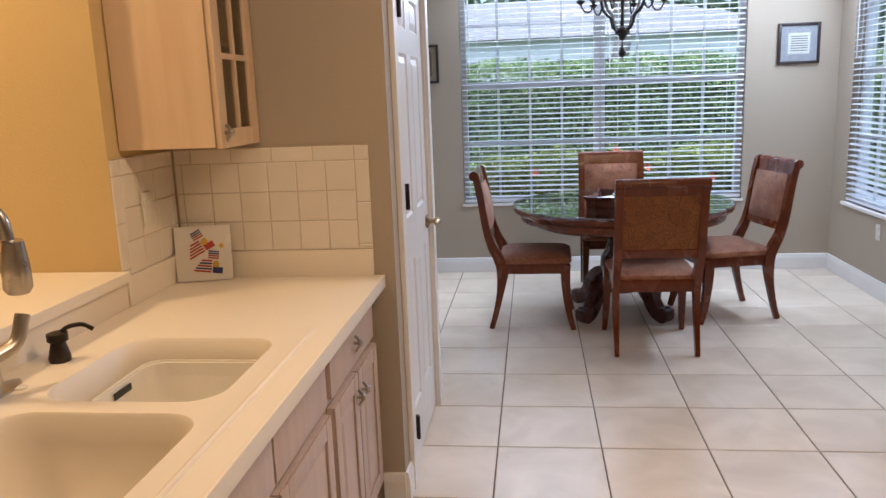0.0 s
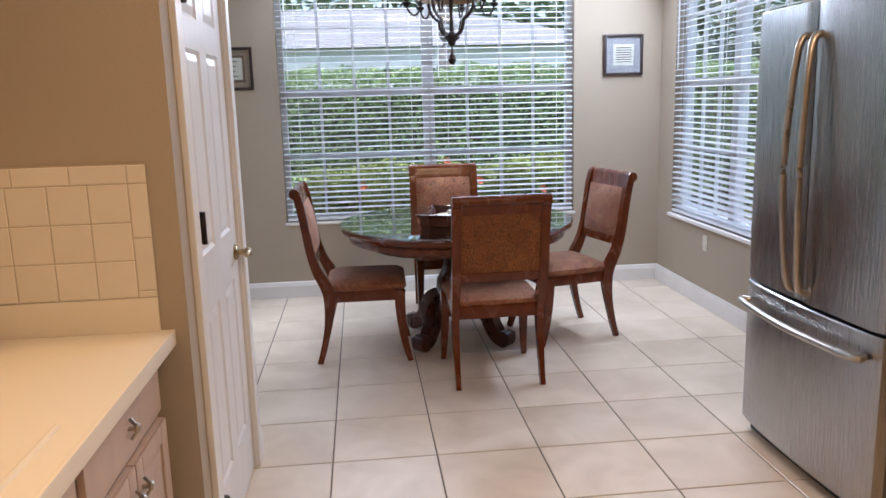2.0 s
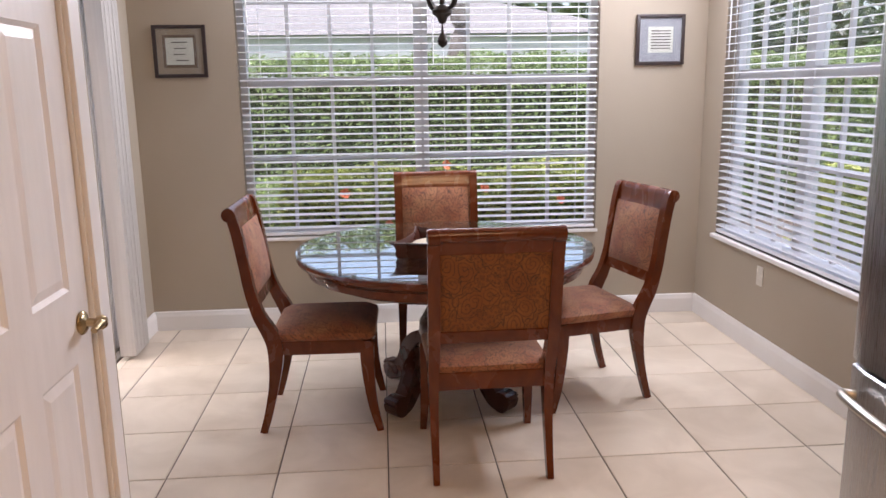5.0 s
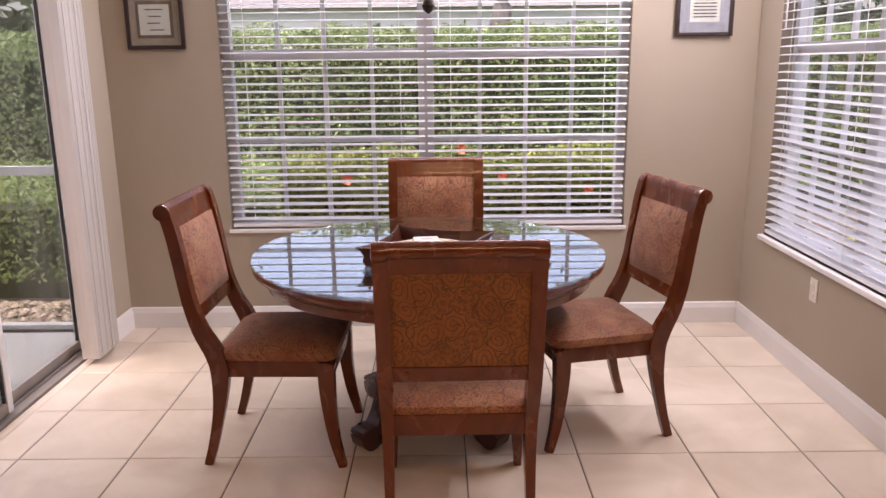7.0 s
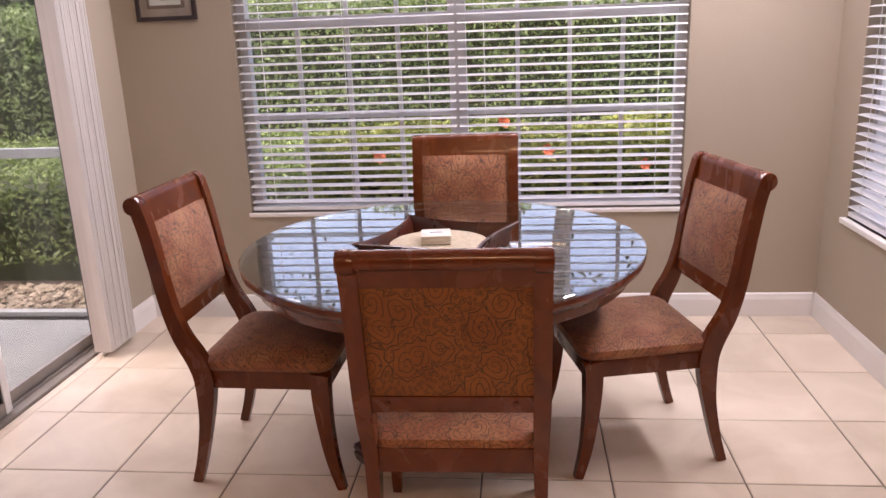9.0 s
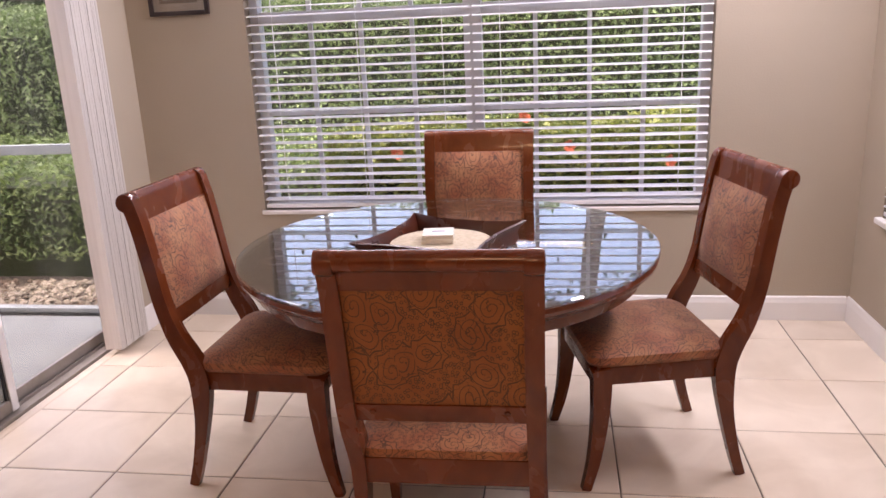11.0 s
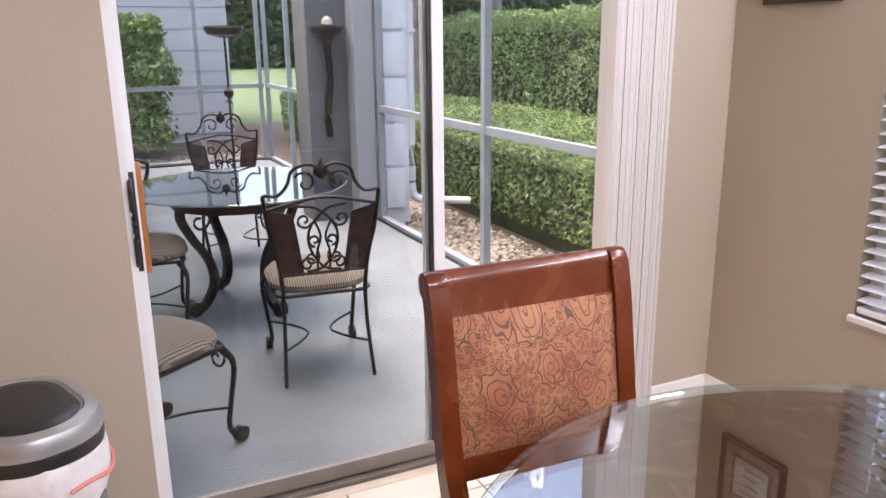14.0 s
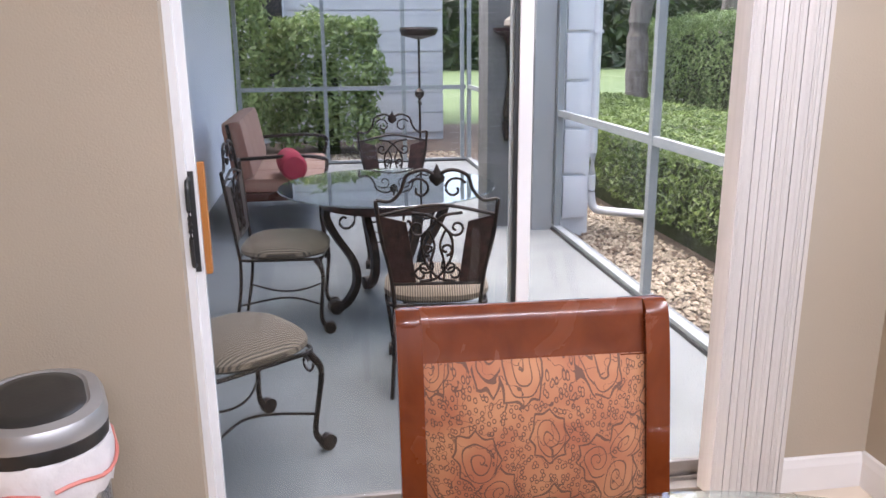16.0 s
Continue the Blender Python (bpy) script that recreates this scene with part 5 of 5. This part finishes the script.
pt = thing("patio_table", pose(-4.08, 5.28, PZ), "round glass patio table on scrolled iron legs", "patio table")
part("glass_top", lathe([(0.645, 0.745), (0.65, 0.749), (0.65, 0.754), (0.645, 0.758)], 64), TABLEG, pt, "clear glass top")
part("top_ring", lathe([(0.36, 0.64), (0.41, 0.65), (0.42, 0.69), (0.42, 0.743), (0.36, 0.744)], 40), IRONP, pt, "dark embossed drum under the glass")
for k in range(4):
    leg = smoothed([(0.34, 0, 0.70), (0.40, 0, 0.62), (0.34, 0, 0.48), (0.24, 0, 0.32), (0.22, 0, 0.18), (0.28, 0, 0.07), (0.36, 0, 0.03)])
    bm = sweep(leg, 0, flat=(0.04, 0.05), up=(0, 1, 0))
    lathe([(0.02, -0.03), (0.045, -0.026), (0.045, 0.026), (0.02, 0.03)], 14, bm, pose(0.36, 0, 0.045, 90, 0, 0))
    o = part("leg", bm, IRON, pt)
    o.matrix_local = pose(0, 0, 0, 0, 0, 20 + 90 * k)
    sp = spiral(0.28, 0.57, 0.08, 0.015, 80, 480)
    o = part("leg_scroll", sweep([(x, 0, z) for x, z in sp], 0.008, 6), IRON, pt)
    o.matrix_local = pose(0, 0, 0, 0, 0, 20 + 90 * k)

bs = thing("patio_sofa", pose(-6.85, 4.52, PZ), "iron patio settee with rust striped cushions", "sofa")
for s in (-1, 1):
    part("front_leg", sweep(smoothed([(s * 0.80, 0.35, 0.0), (s * 0.78, 0.33, 0.2), (s * 0.80, 0.36, 0.40)]), 0.018, 8), IRON, bs)
    part("back_leg", sweep(smoothed([(s * 0.80, -0.38, 0.0), (s * 0.79, -0.32, 0.4), (s * 0.80, -0.40, 0.95)]), 0.016, 8), IRON, bs)
    part("arm", sweep(smoothed([(s * 0.80, -0.36, 0.66), (s * 0.82, 0.1, 0.68), (s * 0.82, 0.36, 0.66), (s * 0.81, 0.40, 0.60), (s * 0.80, 0.35, 0.42)]), 0.016, 8), IRON, bs)
part("seat_frame", slab(-0.8, -0.35, 0.30, 0.8, 0.37, 0.37, 0.01), CHERRYD, bs)
for k in range(3):
    x = -0.52 + 0.52 * k
    part("seat_cushion", slab(x - 0.255, -0.33, 0.371, x + 0.255, 0.38, 0.49, 0.04), BENCHF, bs)
for k in range(4):
    x = -0.585 + 0.39 * k
    part("back_cushion", slab(x - 0.19, -0.09, 0.0, x + 0.19, 0.09, 0.50, 0.07, pose(0, -0.29, 0.48, 10, 0, 0)), BENCHF, bs)
ty = thing("bolster_pillow", pose(-6.15, 4.62, PZ + 0.60), "red rolled bolster pillow on the settee", "pillow")
part("pillow_body", lathe([(0.03, -0.25), (0.09, -0.245), (0.11, -0.22), (0.115, 0), (0.11, 0.22), (0.09, 0.245), (0.03, 0.25)], 20, m=pose(0, 0, 0, 0, 90, 8)), REDF, ty)
fs = thing("garden_finial", pose(-7.6, 5.9, PZ), "tall dark iron plant stake on the patio", "ornament")
part("rod", sweep([(0, 0, 0.03), (0, 0, 1.75)], 0.012, 8), IRON, fs)
part("foot", lathe([(0.14, 0), (0.13, 0.02), (0.03, 0.035)], 18), IRON, fs)
part("orb", lathe([(0.01, 1.02), (0.05, 1.06), (0.05, 1.10), (0.01, 1.14)], 14), IRON, fs)
part("cross_arm", sweep(smoothed([(-0.16, 0, 0.98), (-0.05, 0, 1.0), (0.05, 0, 1.0), (0.16, 0, 0.98)]), 0.009, 6), IRON, fs)
part("basket", lathe([(0.02, 1.62), (0.17, 1.66), (0.2, 1.72), (0.19, 1.74), (0.02, 1.7)], 18), IRON, fs)
ws = thing("wall_sconce", pose(-6.05, 6.47, 1.62, 0, 0, 0), "dark carved bracket shelf on the pier", "bracket")
part("shelf", lathe([(0.02, -0.12), (0.06, -0.04), (0.13, 0.0), (0.14, 0.03), (0.02, 0.035)], 16, m=pose(0.07, 0, 0)), IRONP, ws)
part("tail", sweep(smoothed([(0.05, 0, -0.1), (0.03, 0.02, -0.4), (0.05, -0.02, -0.7), (0.03, 0, -0.9)]), 0.03, 8), IRON, ws)
part("bird", lathe([(0.01, 0.035), (0.05, 0.05), (0.045, 0.09), (0.01, 0.12)], 12, m=pose(0.07, 0, 0)), STONE, ws)

# ---- outdoors ----
structure("ground", slab(-400, -200, -0.6, 400, 600, -0.30), LAWN, "green lawn reaching the horizon", "ground")
bm = slab(-16, 6.98, -0.31, 9, 12.5, -0.14)
box(bm, XR + T, -4, -0.31, 9, 6.98, -0.14)
box(bm, -14, 1.0, -0.31, -10.2, 6.98, -0.14)
structure("ground_bed", bm, SOIL, "dark mulched planting bed round the house", "ground")


def pebbles(x0, y0, x1, y1, z, n, seed):
    rng = np.random.default_rng(seed)
    base = np.array([(1, 0, 0), (-1, 0, 0), (0, 1, 0), (0, -1, 0), (0, 0, 1), (0, 0, -1)], float)
    tri = [(0, 2, 4), (2, 1, 4), (1, 3, 4), (3, 0, 4), (2, 0, 5), (1, 2, 5), (3, 1, 5), (0, 3, 5)]
    vs, fs = [], []
    for k in range(n):
        a = rng.uniform(0, 6.28)
        s = rng.uniform(0.014, 0.034)
        b = base * (s, s * rng.uniform(0.6, 1), s * 0.6)
        c, d = math.cos(a), math.sin(a)
        p = np.stack([b[:, 0] * c - b[:, 1] * d, b[:, 0] * d + b[:, 1] * c, b[:, 2]], 1) + (rng.uniform(x0, x1), rng.uniform(y0, y1), z + rng.uniform(0, 0.02))
        o = len(vs)
        vs += [tuple(q) for q in p]
        fs += [(i + o, j + o, l + o) for i, j, l in tri]
    me = bpy.data.meshes.new("gravel")
    me.from_pydata(vs, [], fs)
    me.materials.append(GRAVEL)
    tagged(new("gravel", me), "tan and cream river gravel beside the patio", "gravel", kind="stuff")


GRAVEL = leafy("mixed_gravel", (0.16, 0.11, 0.075), (0.62, 0.54, 0.42), 0.85)
pebbles(-9.5, 6.95, 1.6, 7.75, -0.14, 9000, 1)
pebbles(-11.6, 3.8, -10.2, 6.9, -0.14, 2500, 2)


def leaf_mesh(name, centres, normals, size, seed, material):
    """Many small folded leaves at the given places."""
    rng = np.random.default_rng(seed)
    n = len(centres)
    d = normals + rng.normal(0, 0.75, (n, 3)) + (0, 0, 0.25)
    d /= np.linalg.norm(d, axis=1)[:, None]
    t = np.cross(d, rng.normal(0, 1, (n, 3)))
    t /= np.linalg.norm(t, axis=1)[:, None]
    b = np.cross(d, t)
    s = (size * rng.uniform(0.6, 1.35, n))[:, None]
    v = np.stack([centres - t * s, centres + b * s * 0.42 + d * s * 0.12, centres + t * s, centres - b * s * 0.42 + d * s * 0.12], 1).reshape(-1, 3)
    o = np.arange(n)[:, None] * 4
    f = np.concatenate([np.hstack([o, o + 1, o + 2]), np.hstack([o, o + 2, o + 3])])
    me = bpy.data.meshes.new(name)
    me.from_pydata(v.tolist(), [], f.tolist())
    me.materials.append(material)
    return me


def hedge(name, label, x0, y0, z0, x1, y1, z1, count, size, seed, material, wild=0.08, bare=0.0, category="hedge"):
    """A clipped hedge: a dark core, painted as the shade inside, under a coat of leaves with an uneven skin."""
    rng = np.random.default_rng(seed)
    h = thing(name, pose(0, 0, 0), label, category)
    m = wild + size
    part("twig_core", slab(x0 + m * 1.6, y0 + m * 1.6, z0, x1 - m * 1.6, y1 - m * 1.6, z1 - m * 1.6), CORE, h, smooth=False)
    lo, hi = np.array((x0, y0, z0 + bare)), np.array((x1, y1, z1))
    d = hi - lo
    areas = np.array([d[1] * d[2], d[1] * d[2], d[0] * d[2], d[0] * d[2], d[0] * d[1]])
    pick = rng.choice(5, count, p=areas / areas.sum())
    u = rng.uniform(0, 1, (count, 3))
    nr = np.array([(-1, 0, 0), (1, 0, 0), (0, -1, 0), (0, 1, 0), (0, 0, 1)], float)[pick]
    ax = np.array([0, 0, 1, 1, 2])[pick]
    u[np.arange(count), ax] = np.array([0, 1, 0, 1, 1])[pick]
    p = lo + u * d
    lump = np.array([noise.noise(Vector(q) * 2.2) + 0.5 * noise.noise(Vector(q) * 6) for q in p])
    depth = rng.exponential(0.5, count)
    p += nr * (wild * lump - depth * m * 0.8)[:, None]
    ob = part("foliage", bmesh.new(), material, h)
    ob.data = leaf_mesh("foliage", p, nr, size, seed + 1, material)
    return h


hedge("hedge", "low clipped hedge beside the patio", -13, 7.75, -0.14, 1.9, 10.0, 0.66, 80000, 0.026, 11, LEAFM, 0.05, 0.16)
hedge("hedge", "tall clipped hedge behind the low one", -14.2, 11.0, -0.14, 8, 12.2, 1.95, 110000, 0.033, 21, LEAF, 0.16, 0.3)
hedge("flowering_shrub", "lime-green flowering shrub under the window", -0.9, 7.5, -0.14, 1.9, 8.15, 0.92, 14000, 0.036, 31, LEAFY, 0.14, 0.1, "shrub")
hedge("hedge", "green hedge outside the side window", 4.2, 3.0, -0.14, 5.2, 9.0, 1.75, 18000, 0.045, 41, LEAF, 0.16, 0.2)
hedge("flowering_shrub", "lime-green shrub outside the side window", 3.1, 4.0, -0.14, 3.9, 7.4, 0.95, 6000, 0.05, 51, LEAFY, 0.14, 0.1, "shrub")
hedge("garden_shrub", "leafy green shrub at the patio end", -12.4, 4.2, -0.14, -11.2, 5.7, 1.9, 7000, 0.06, 61, LEAF, 0.3, 0.2, "shrub")
hedge("garden_shrub", "leafy green shrub at the patio end", -12.2, 2.9, -0.14, -11.0, 4.1, 2.6, 6000, 0.06, 71, LEAF, 0.3, 0.3, "shrub")
hedge("distant_trees", "distant green tree line beyond the gardens", -90, 46, -0.3, 60, 52, 7.5, 16000, 0.5, 81, LEAFD, 1.4, 0.0, "trees")
hedge("distant_trees", "distant green tree line beyond the lawn", -60, -10, -0.3, -54, 44, 7.5, 9000, 0.5, 91, LEAFD, 1.4, 0.0, "trees")
fl = thing("hibiscus_bloom", pose(0, 0, 0), "orange hibiscus bloom in the shrub", "flower", "blooms outside the window")
for k in range(5):
    pts = [(0.007 * math.cos(a) + 0.017, 0.016 * math.sin(a), 0.007 * math.cos(a)) for a in [2 * math.pi * j / 8 for j in range(8)]]
    o = part("petal", loft([[(x * 0.4, y * 0.3, z) for x, y, z in pts], pts, [(x * 1.7, y * 1.1, z + 0.012) for x, y, z in pts]]), FLOWER, fl)
    o.matrix_local = pose(0, 0, 0, 0, 0, 72 * k)
fl.matrix_world = pose(-0.42, 7.44, 0.80, 75, 0, 10)
for q in ((0.62, 7.43, 0.82), (1.2, 7.42, 0.72), (-0.1, 7.45, 0.55), (0.35, 7.6, 0.98)):
    copy_thing(fl, pose(*q, 70, 0, 30))


def tree(x, y, r, h, crown_z, crown_r, leaves, seed, label):
    rng = random.Random(seed)
    t = thing("garden_tree", pose(x, y, -0.14), label, "tree")
    pts = [Vector((rng.uniform(-0.04, 0.04) * k, rng.uniform(-0.04, 0.04) * k, h * k / 6)) for k in range(7)]
    part("trunk", sweep(smoothed(pts, 4), [r * (1.15 - 0.5 * k / 25) * (1 + rng.uniform(-0.04, 0.04)) for k in range(25)], 14), BARK, t)
    cs = []
    for k in range(9):
        a = 2 * math.pi * k / 9 + rng.uniform(-0.3, 0.3)
        e = Vector((math.cos(a) * crown_r * rng.uniform(0.5, 1), math.sin(a) * crown_r * rng.uniform(0.5, 1), crown_z + rng.uniform(-0.6, 1.2)))
        part("limb", sweep(smoothed([pts[5], pts[5].lerp(e, 0.5) + Vector((0, 0, 0.3)), e], 4), [r * 0.4 * (1 - 0.85 * j / 9) for j in range(9)], 7), BARK, t)
        cs.append(e)
    g = np.random.default_rng(seed)
    base = np.array([tuple(cs[k]) for k in g.integers(0, 9, leaves)])
    off = g.normal(0, 1, (leaves, 3))
    ob = part("crown", bmesh.new(), LEAFD, t)
    ob.data = leaf_mesh("crown", base + off * crown_r * 0.28, off / (np.linalg.norm(off, axis=1)[:, None] + 1e-6), 0.075, seed, LEAFD)


tree(-12.9, 10.45, 0.19, 6, 6.2, 2.6, 7000, 4, "grey-barked garden tree beyond the hedge")
tree(-3.9, 13.8, 0.20, 6, 6.0, 2.6, 7000, 5, "grey-barked garden tree beyond the hedge")
tree(1.0, 14.0, 0.16, 5, 5.6, 2.0, 7000, 8, "grey-barked garden tree beyond the hedge")
tree(-17.5, 14.5, 0.2, 6, 6.0, 2.6, 7000, 6, "grey-barked garden tree beyond the hedge")
tree(8.5, 9.5, 0.16, 5, 5.4, 2.0, 7000, 9, "grey-barked garden tree beside the house")


def house(m, w, d, h, label, windows):
    s = thing("house", m, label, "house")
    part("wall", slab(0, 0, -0.3, w, d, h), SIDING, s, smooth=False)
    a = [(-0.5, -0.5, h), (w + 0.5, -0.5, h), (w + 0.5, d + 0.5, h), (-0.5, d + 0.5, h)]
    b = [(w * 0.3, d * 0.48, h + 1.9), (w * 0.7, d * 0.48, h + 1.9), (w * 0.7, d * 0.52, h + 1.9), (w * 0.3, d * 0.52, h + 1.9)]
    part("roof", loft([a, b]), ROOF, s, smooth=False)
    for x, z, ww, hh in windows:
        win = part("window", slab(x, -0.06, z, x + ww, 0.0, z + hh), ALU, s, smooth=False)
        for c in range(2):
            for r in range(2):
                part("pane", slab(x + 0.06 + c * ww / 2, -0.08, z + 0.06 + r * hh / 2, x + ww / 2 - 0.03 + c * ww / 2, -0.061, z + hh / 2 - 0.03 + r * hh / 2), BLACK, win, "dark glass", smooth=False)
    for k in range(int(h / 0.35)):
        part("siding_course", slab(0, -0.03, 0.35 * k, w, -0.001, 0.35 * k + 0.335), SIDING, s, smooth=False)


house(pose(-12, 32, 0), 22, 9, 3.6, "white single-storey house beyond the hedges", ((3, 1.4, 1.8, 1.4), (7.2, 1.4, 2.2, 1.4), (12.5, 1.4, 2.2, 1.4), (17, 1.4, 1.8, 1.4)))
house(pose(-13.4, -3, 0, 0, 0, 90), 10, 8, 5.2, "white sided neighbouring house past the patio end", ((6.0, 0.9, 1.3, 1.7),))
car = thing("parked_car", pose(-27, 36, -0.3, 0, 0, 15), "small red car parked far beyond the hedge", "car")
part("car_body", loft([[(x, y, z) for x, y in rounded(-2.1 + i, -0.85 + i * 0.3, 2.1 - i, 0.85 - i * 0.3, 0.3)] for i, z in ((0.1, 0.3), (0, 0.6), (0.1, 0.95), (0.8, 1.0), (1.2, 1.45))]), CARRED, car)
for x in (-1.3, 1.3):
    for y in (-0.8, 0.8):
        part("wheel", lathe([(0.3, -0.1), (0.33, -0.08), (0.33, 0.08), (0.3, 0.1)], 16, m=pose(x, y, 0.33, 90, 0, 0)), BLACK, car)

# ---- tiles ----
S, OX, OY = 0.457, -0.605, 3.295
g = 0.0028


def tile_mesh(w, d, h, e=0.003):
    a = [(0, 0, -0.006), (w, 0, -0.006), (w, d, -0.006), (0, d, -0.006)]
    b = [(0, 0, h - e * 0.7), (w, 0, h - e * 0.7), (w, d, h - e * 0.7), (0, d, h - e * 0.7)]
    c = [(e, e, h), (w - e, e, h), (w - e, d - e, h), (e, d - e, h)]
    me = bpy.data.meshes.new("tile")
    bm = loft([a, b, c])
    bmesh.ops.recalc_face_normals(bm, faces=bm.faces)
    bm.to_mesh(me)
    bm.free()
    return me


def lay(parent, material, cells, m):
    """Lay tiles (u0, v0, u1, v1) on a face whose local z is out of it."""
    cache = {}
    for u0, v0, u1, v1 in cells:
        key = (round(u1 - u0, 4), round(v1 - v0, 4))
        if key not in cache:
            cache[key] = tile_mesh(*key, 0.0)
            cache[key].materials.append(material)
        o = new("tile", cache[key])
        o.parent = parent
        o.matrix_local = m @ pose(u0, v0, 0)


cells = []
for i in range(-3, 7):
    for j in range(-12, 9):
        x0, x1 = OX + S * i + g, OX + S * (i + 1) - g
        y0, y1 = OY + S * j + g, OY + S * (j + 1) - g
        lo = XL if y0 > 3.6 else -1.11
        x0, x1, y0, y1 = max(x0, lo), min(x1, XR), max(y0, -1.98), min(y1, YB)
        if x1 - x0 > 0.03 and y1 - y0 > 0.03:
            cells.append((x0, y0, x1, y1))
lay(floor, TILE, cells, pose(0, 0, 0))
cells = [(SX + 0.08, SY0, XL - 0.002, SY1)]
lay(floor, TILE, cells, pose(0, 0, 0))

t4, gg = 0.108, 0.0009


def splash_cells(width, bull):
    """Three rows of square tiles, a cap row, and a narrow bullnose column at the open end."""
    out = []
    x = width - bull
    while x > 0.01:
        a = max(0.0, x - t4)
        for r in range(3):
            out.append((a + gg, r * t4 + gg, x - gg, (r + 1) * t4 - gg))
        x -= t4
    x = width - bull
    while x > 0.01:
        a = max(0.0, x - 0.152)
        out.append((a + gg, 3 * t4 + gg, x - gg, 3 * t4 + 0.052))
        x -= 0.152
    for a, b in ((0, 0.02), (0.02, 0.172), (0.172, 0.324), (0.324, 0.376)):
        out.append((width - bull + gg, a + gg, width, b - gg))
    return out


tb = structure("backsplash_1", slab(-1.742, 2.784, 1.0125, -1.012, 2.7895, 1.392), WGROUT, "cream square wall tiles over the countertop", "backsplash")
lay(tb, SPLASH, splash_cells(0.725, 0.052), pose(-1.737, 2.7815, 1.0125, 90, 0, 0))
tb = structure("backsplash_2", slab(-1.7495, 2.36, 1.0125, -1.744, 2.783, 1.392), WGROUT, "cream square wall tiles beside the pass-through", "backsplash")
lay(tb, SPLASH, [(0.42 - u1, v0, 0.42 - u0, v1) for u0, v0, u1, v1 in splash_cells(0.42, 0.052)], pose(-1.7415, 2.36, 1.0125, 90, 0, 90))
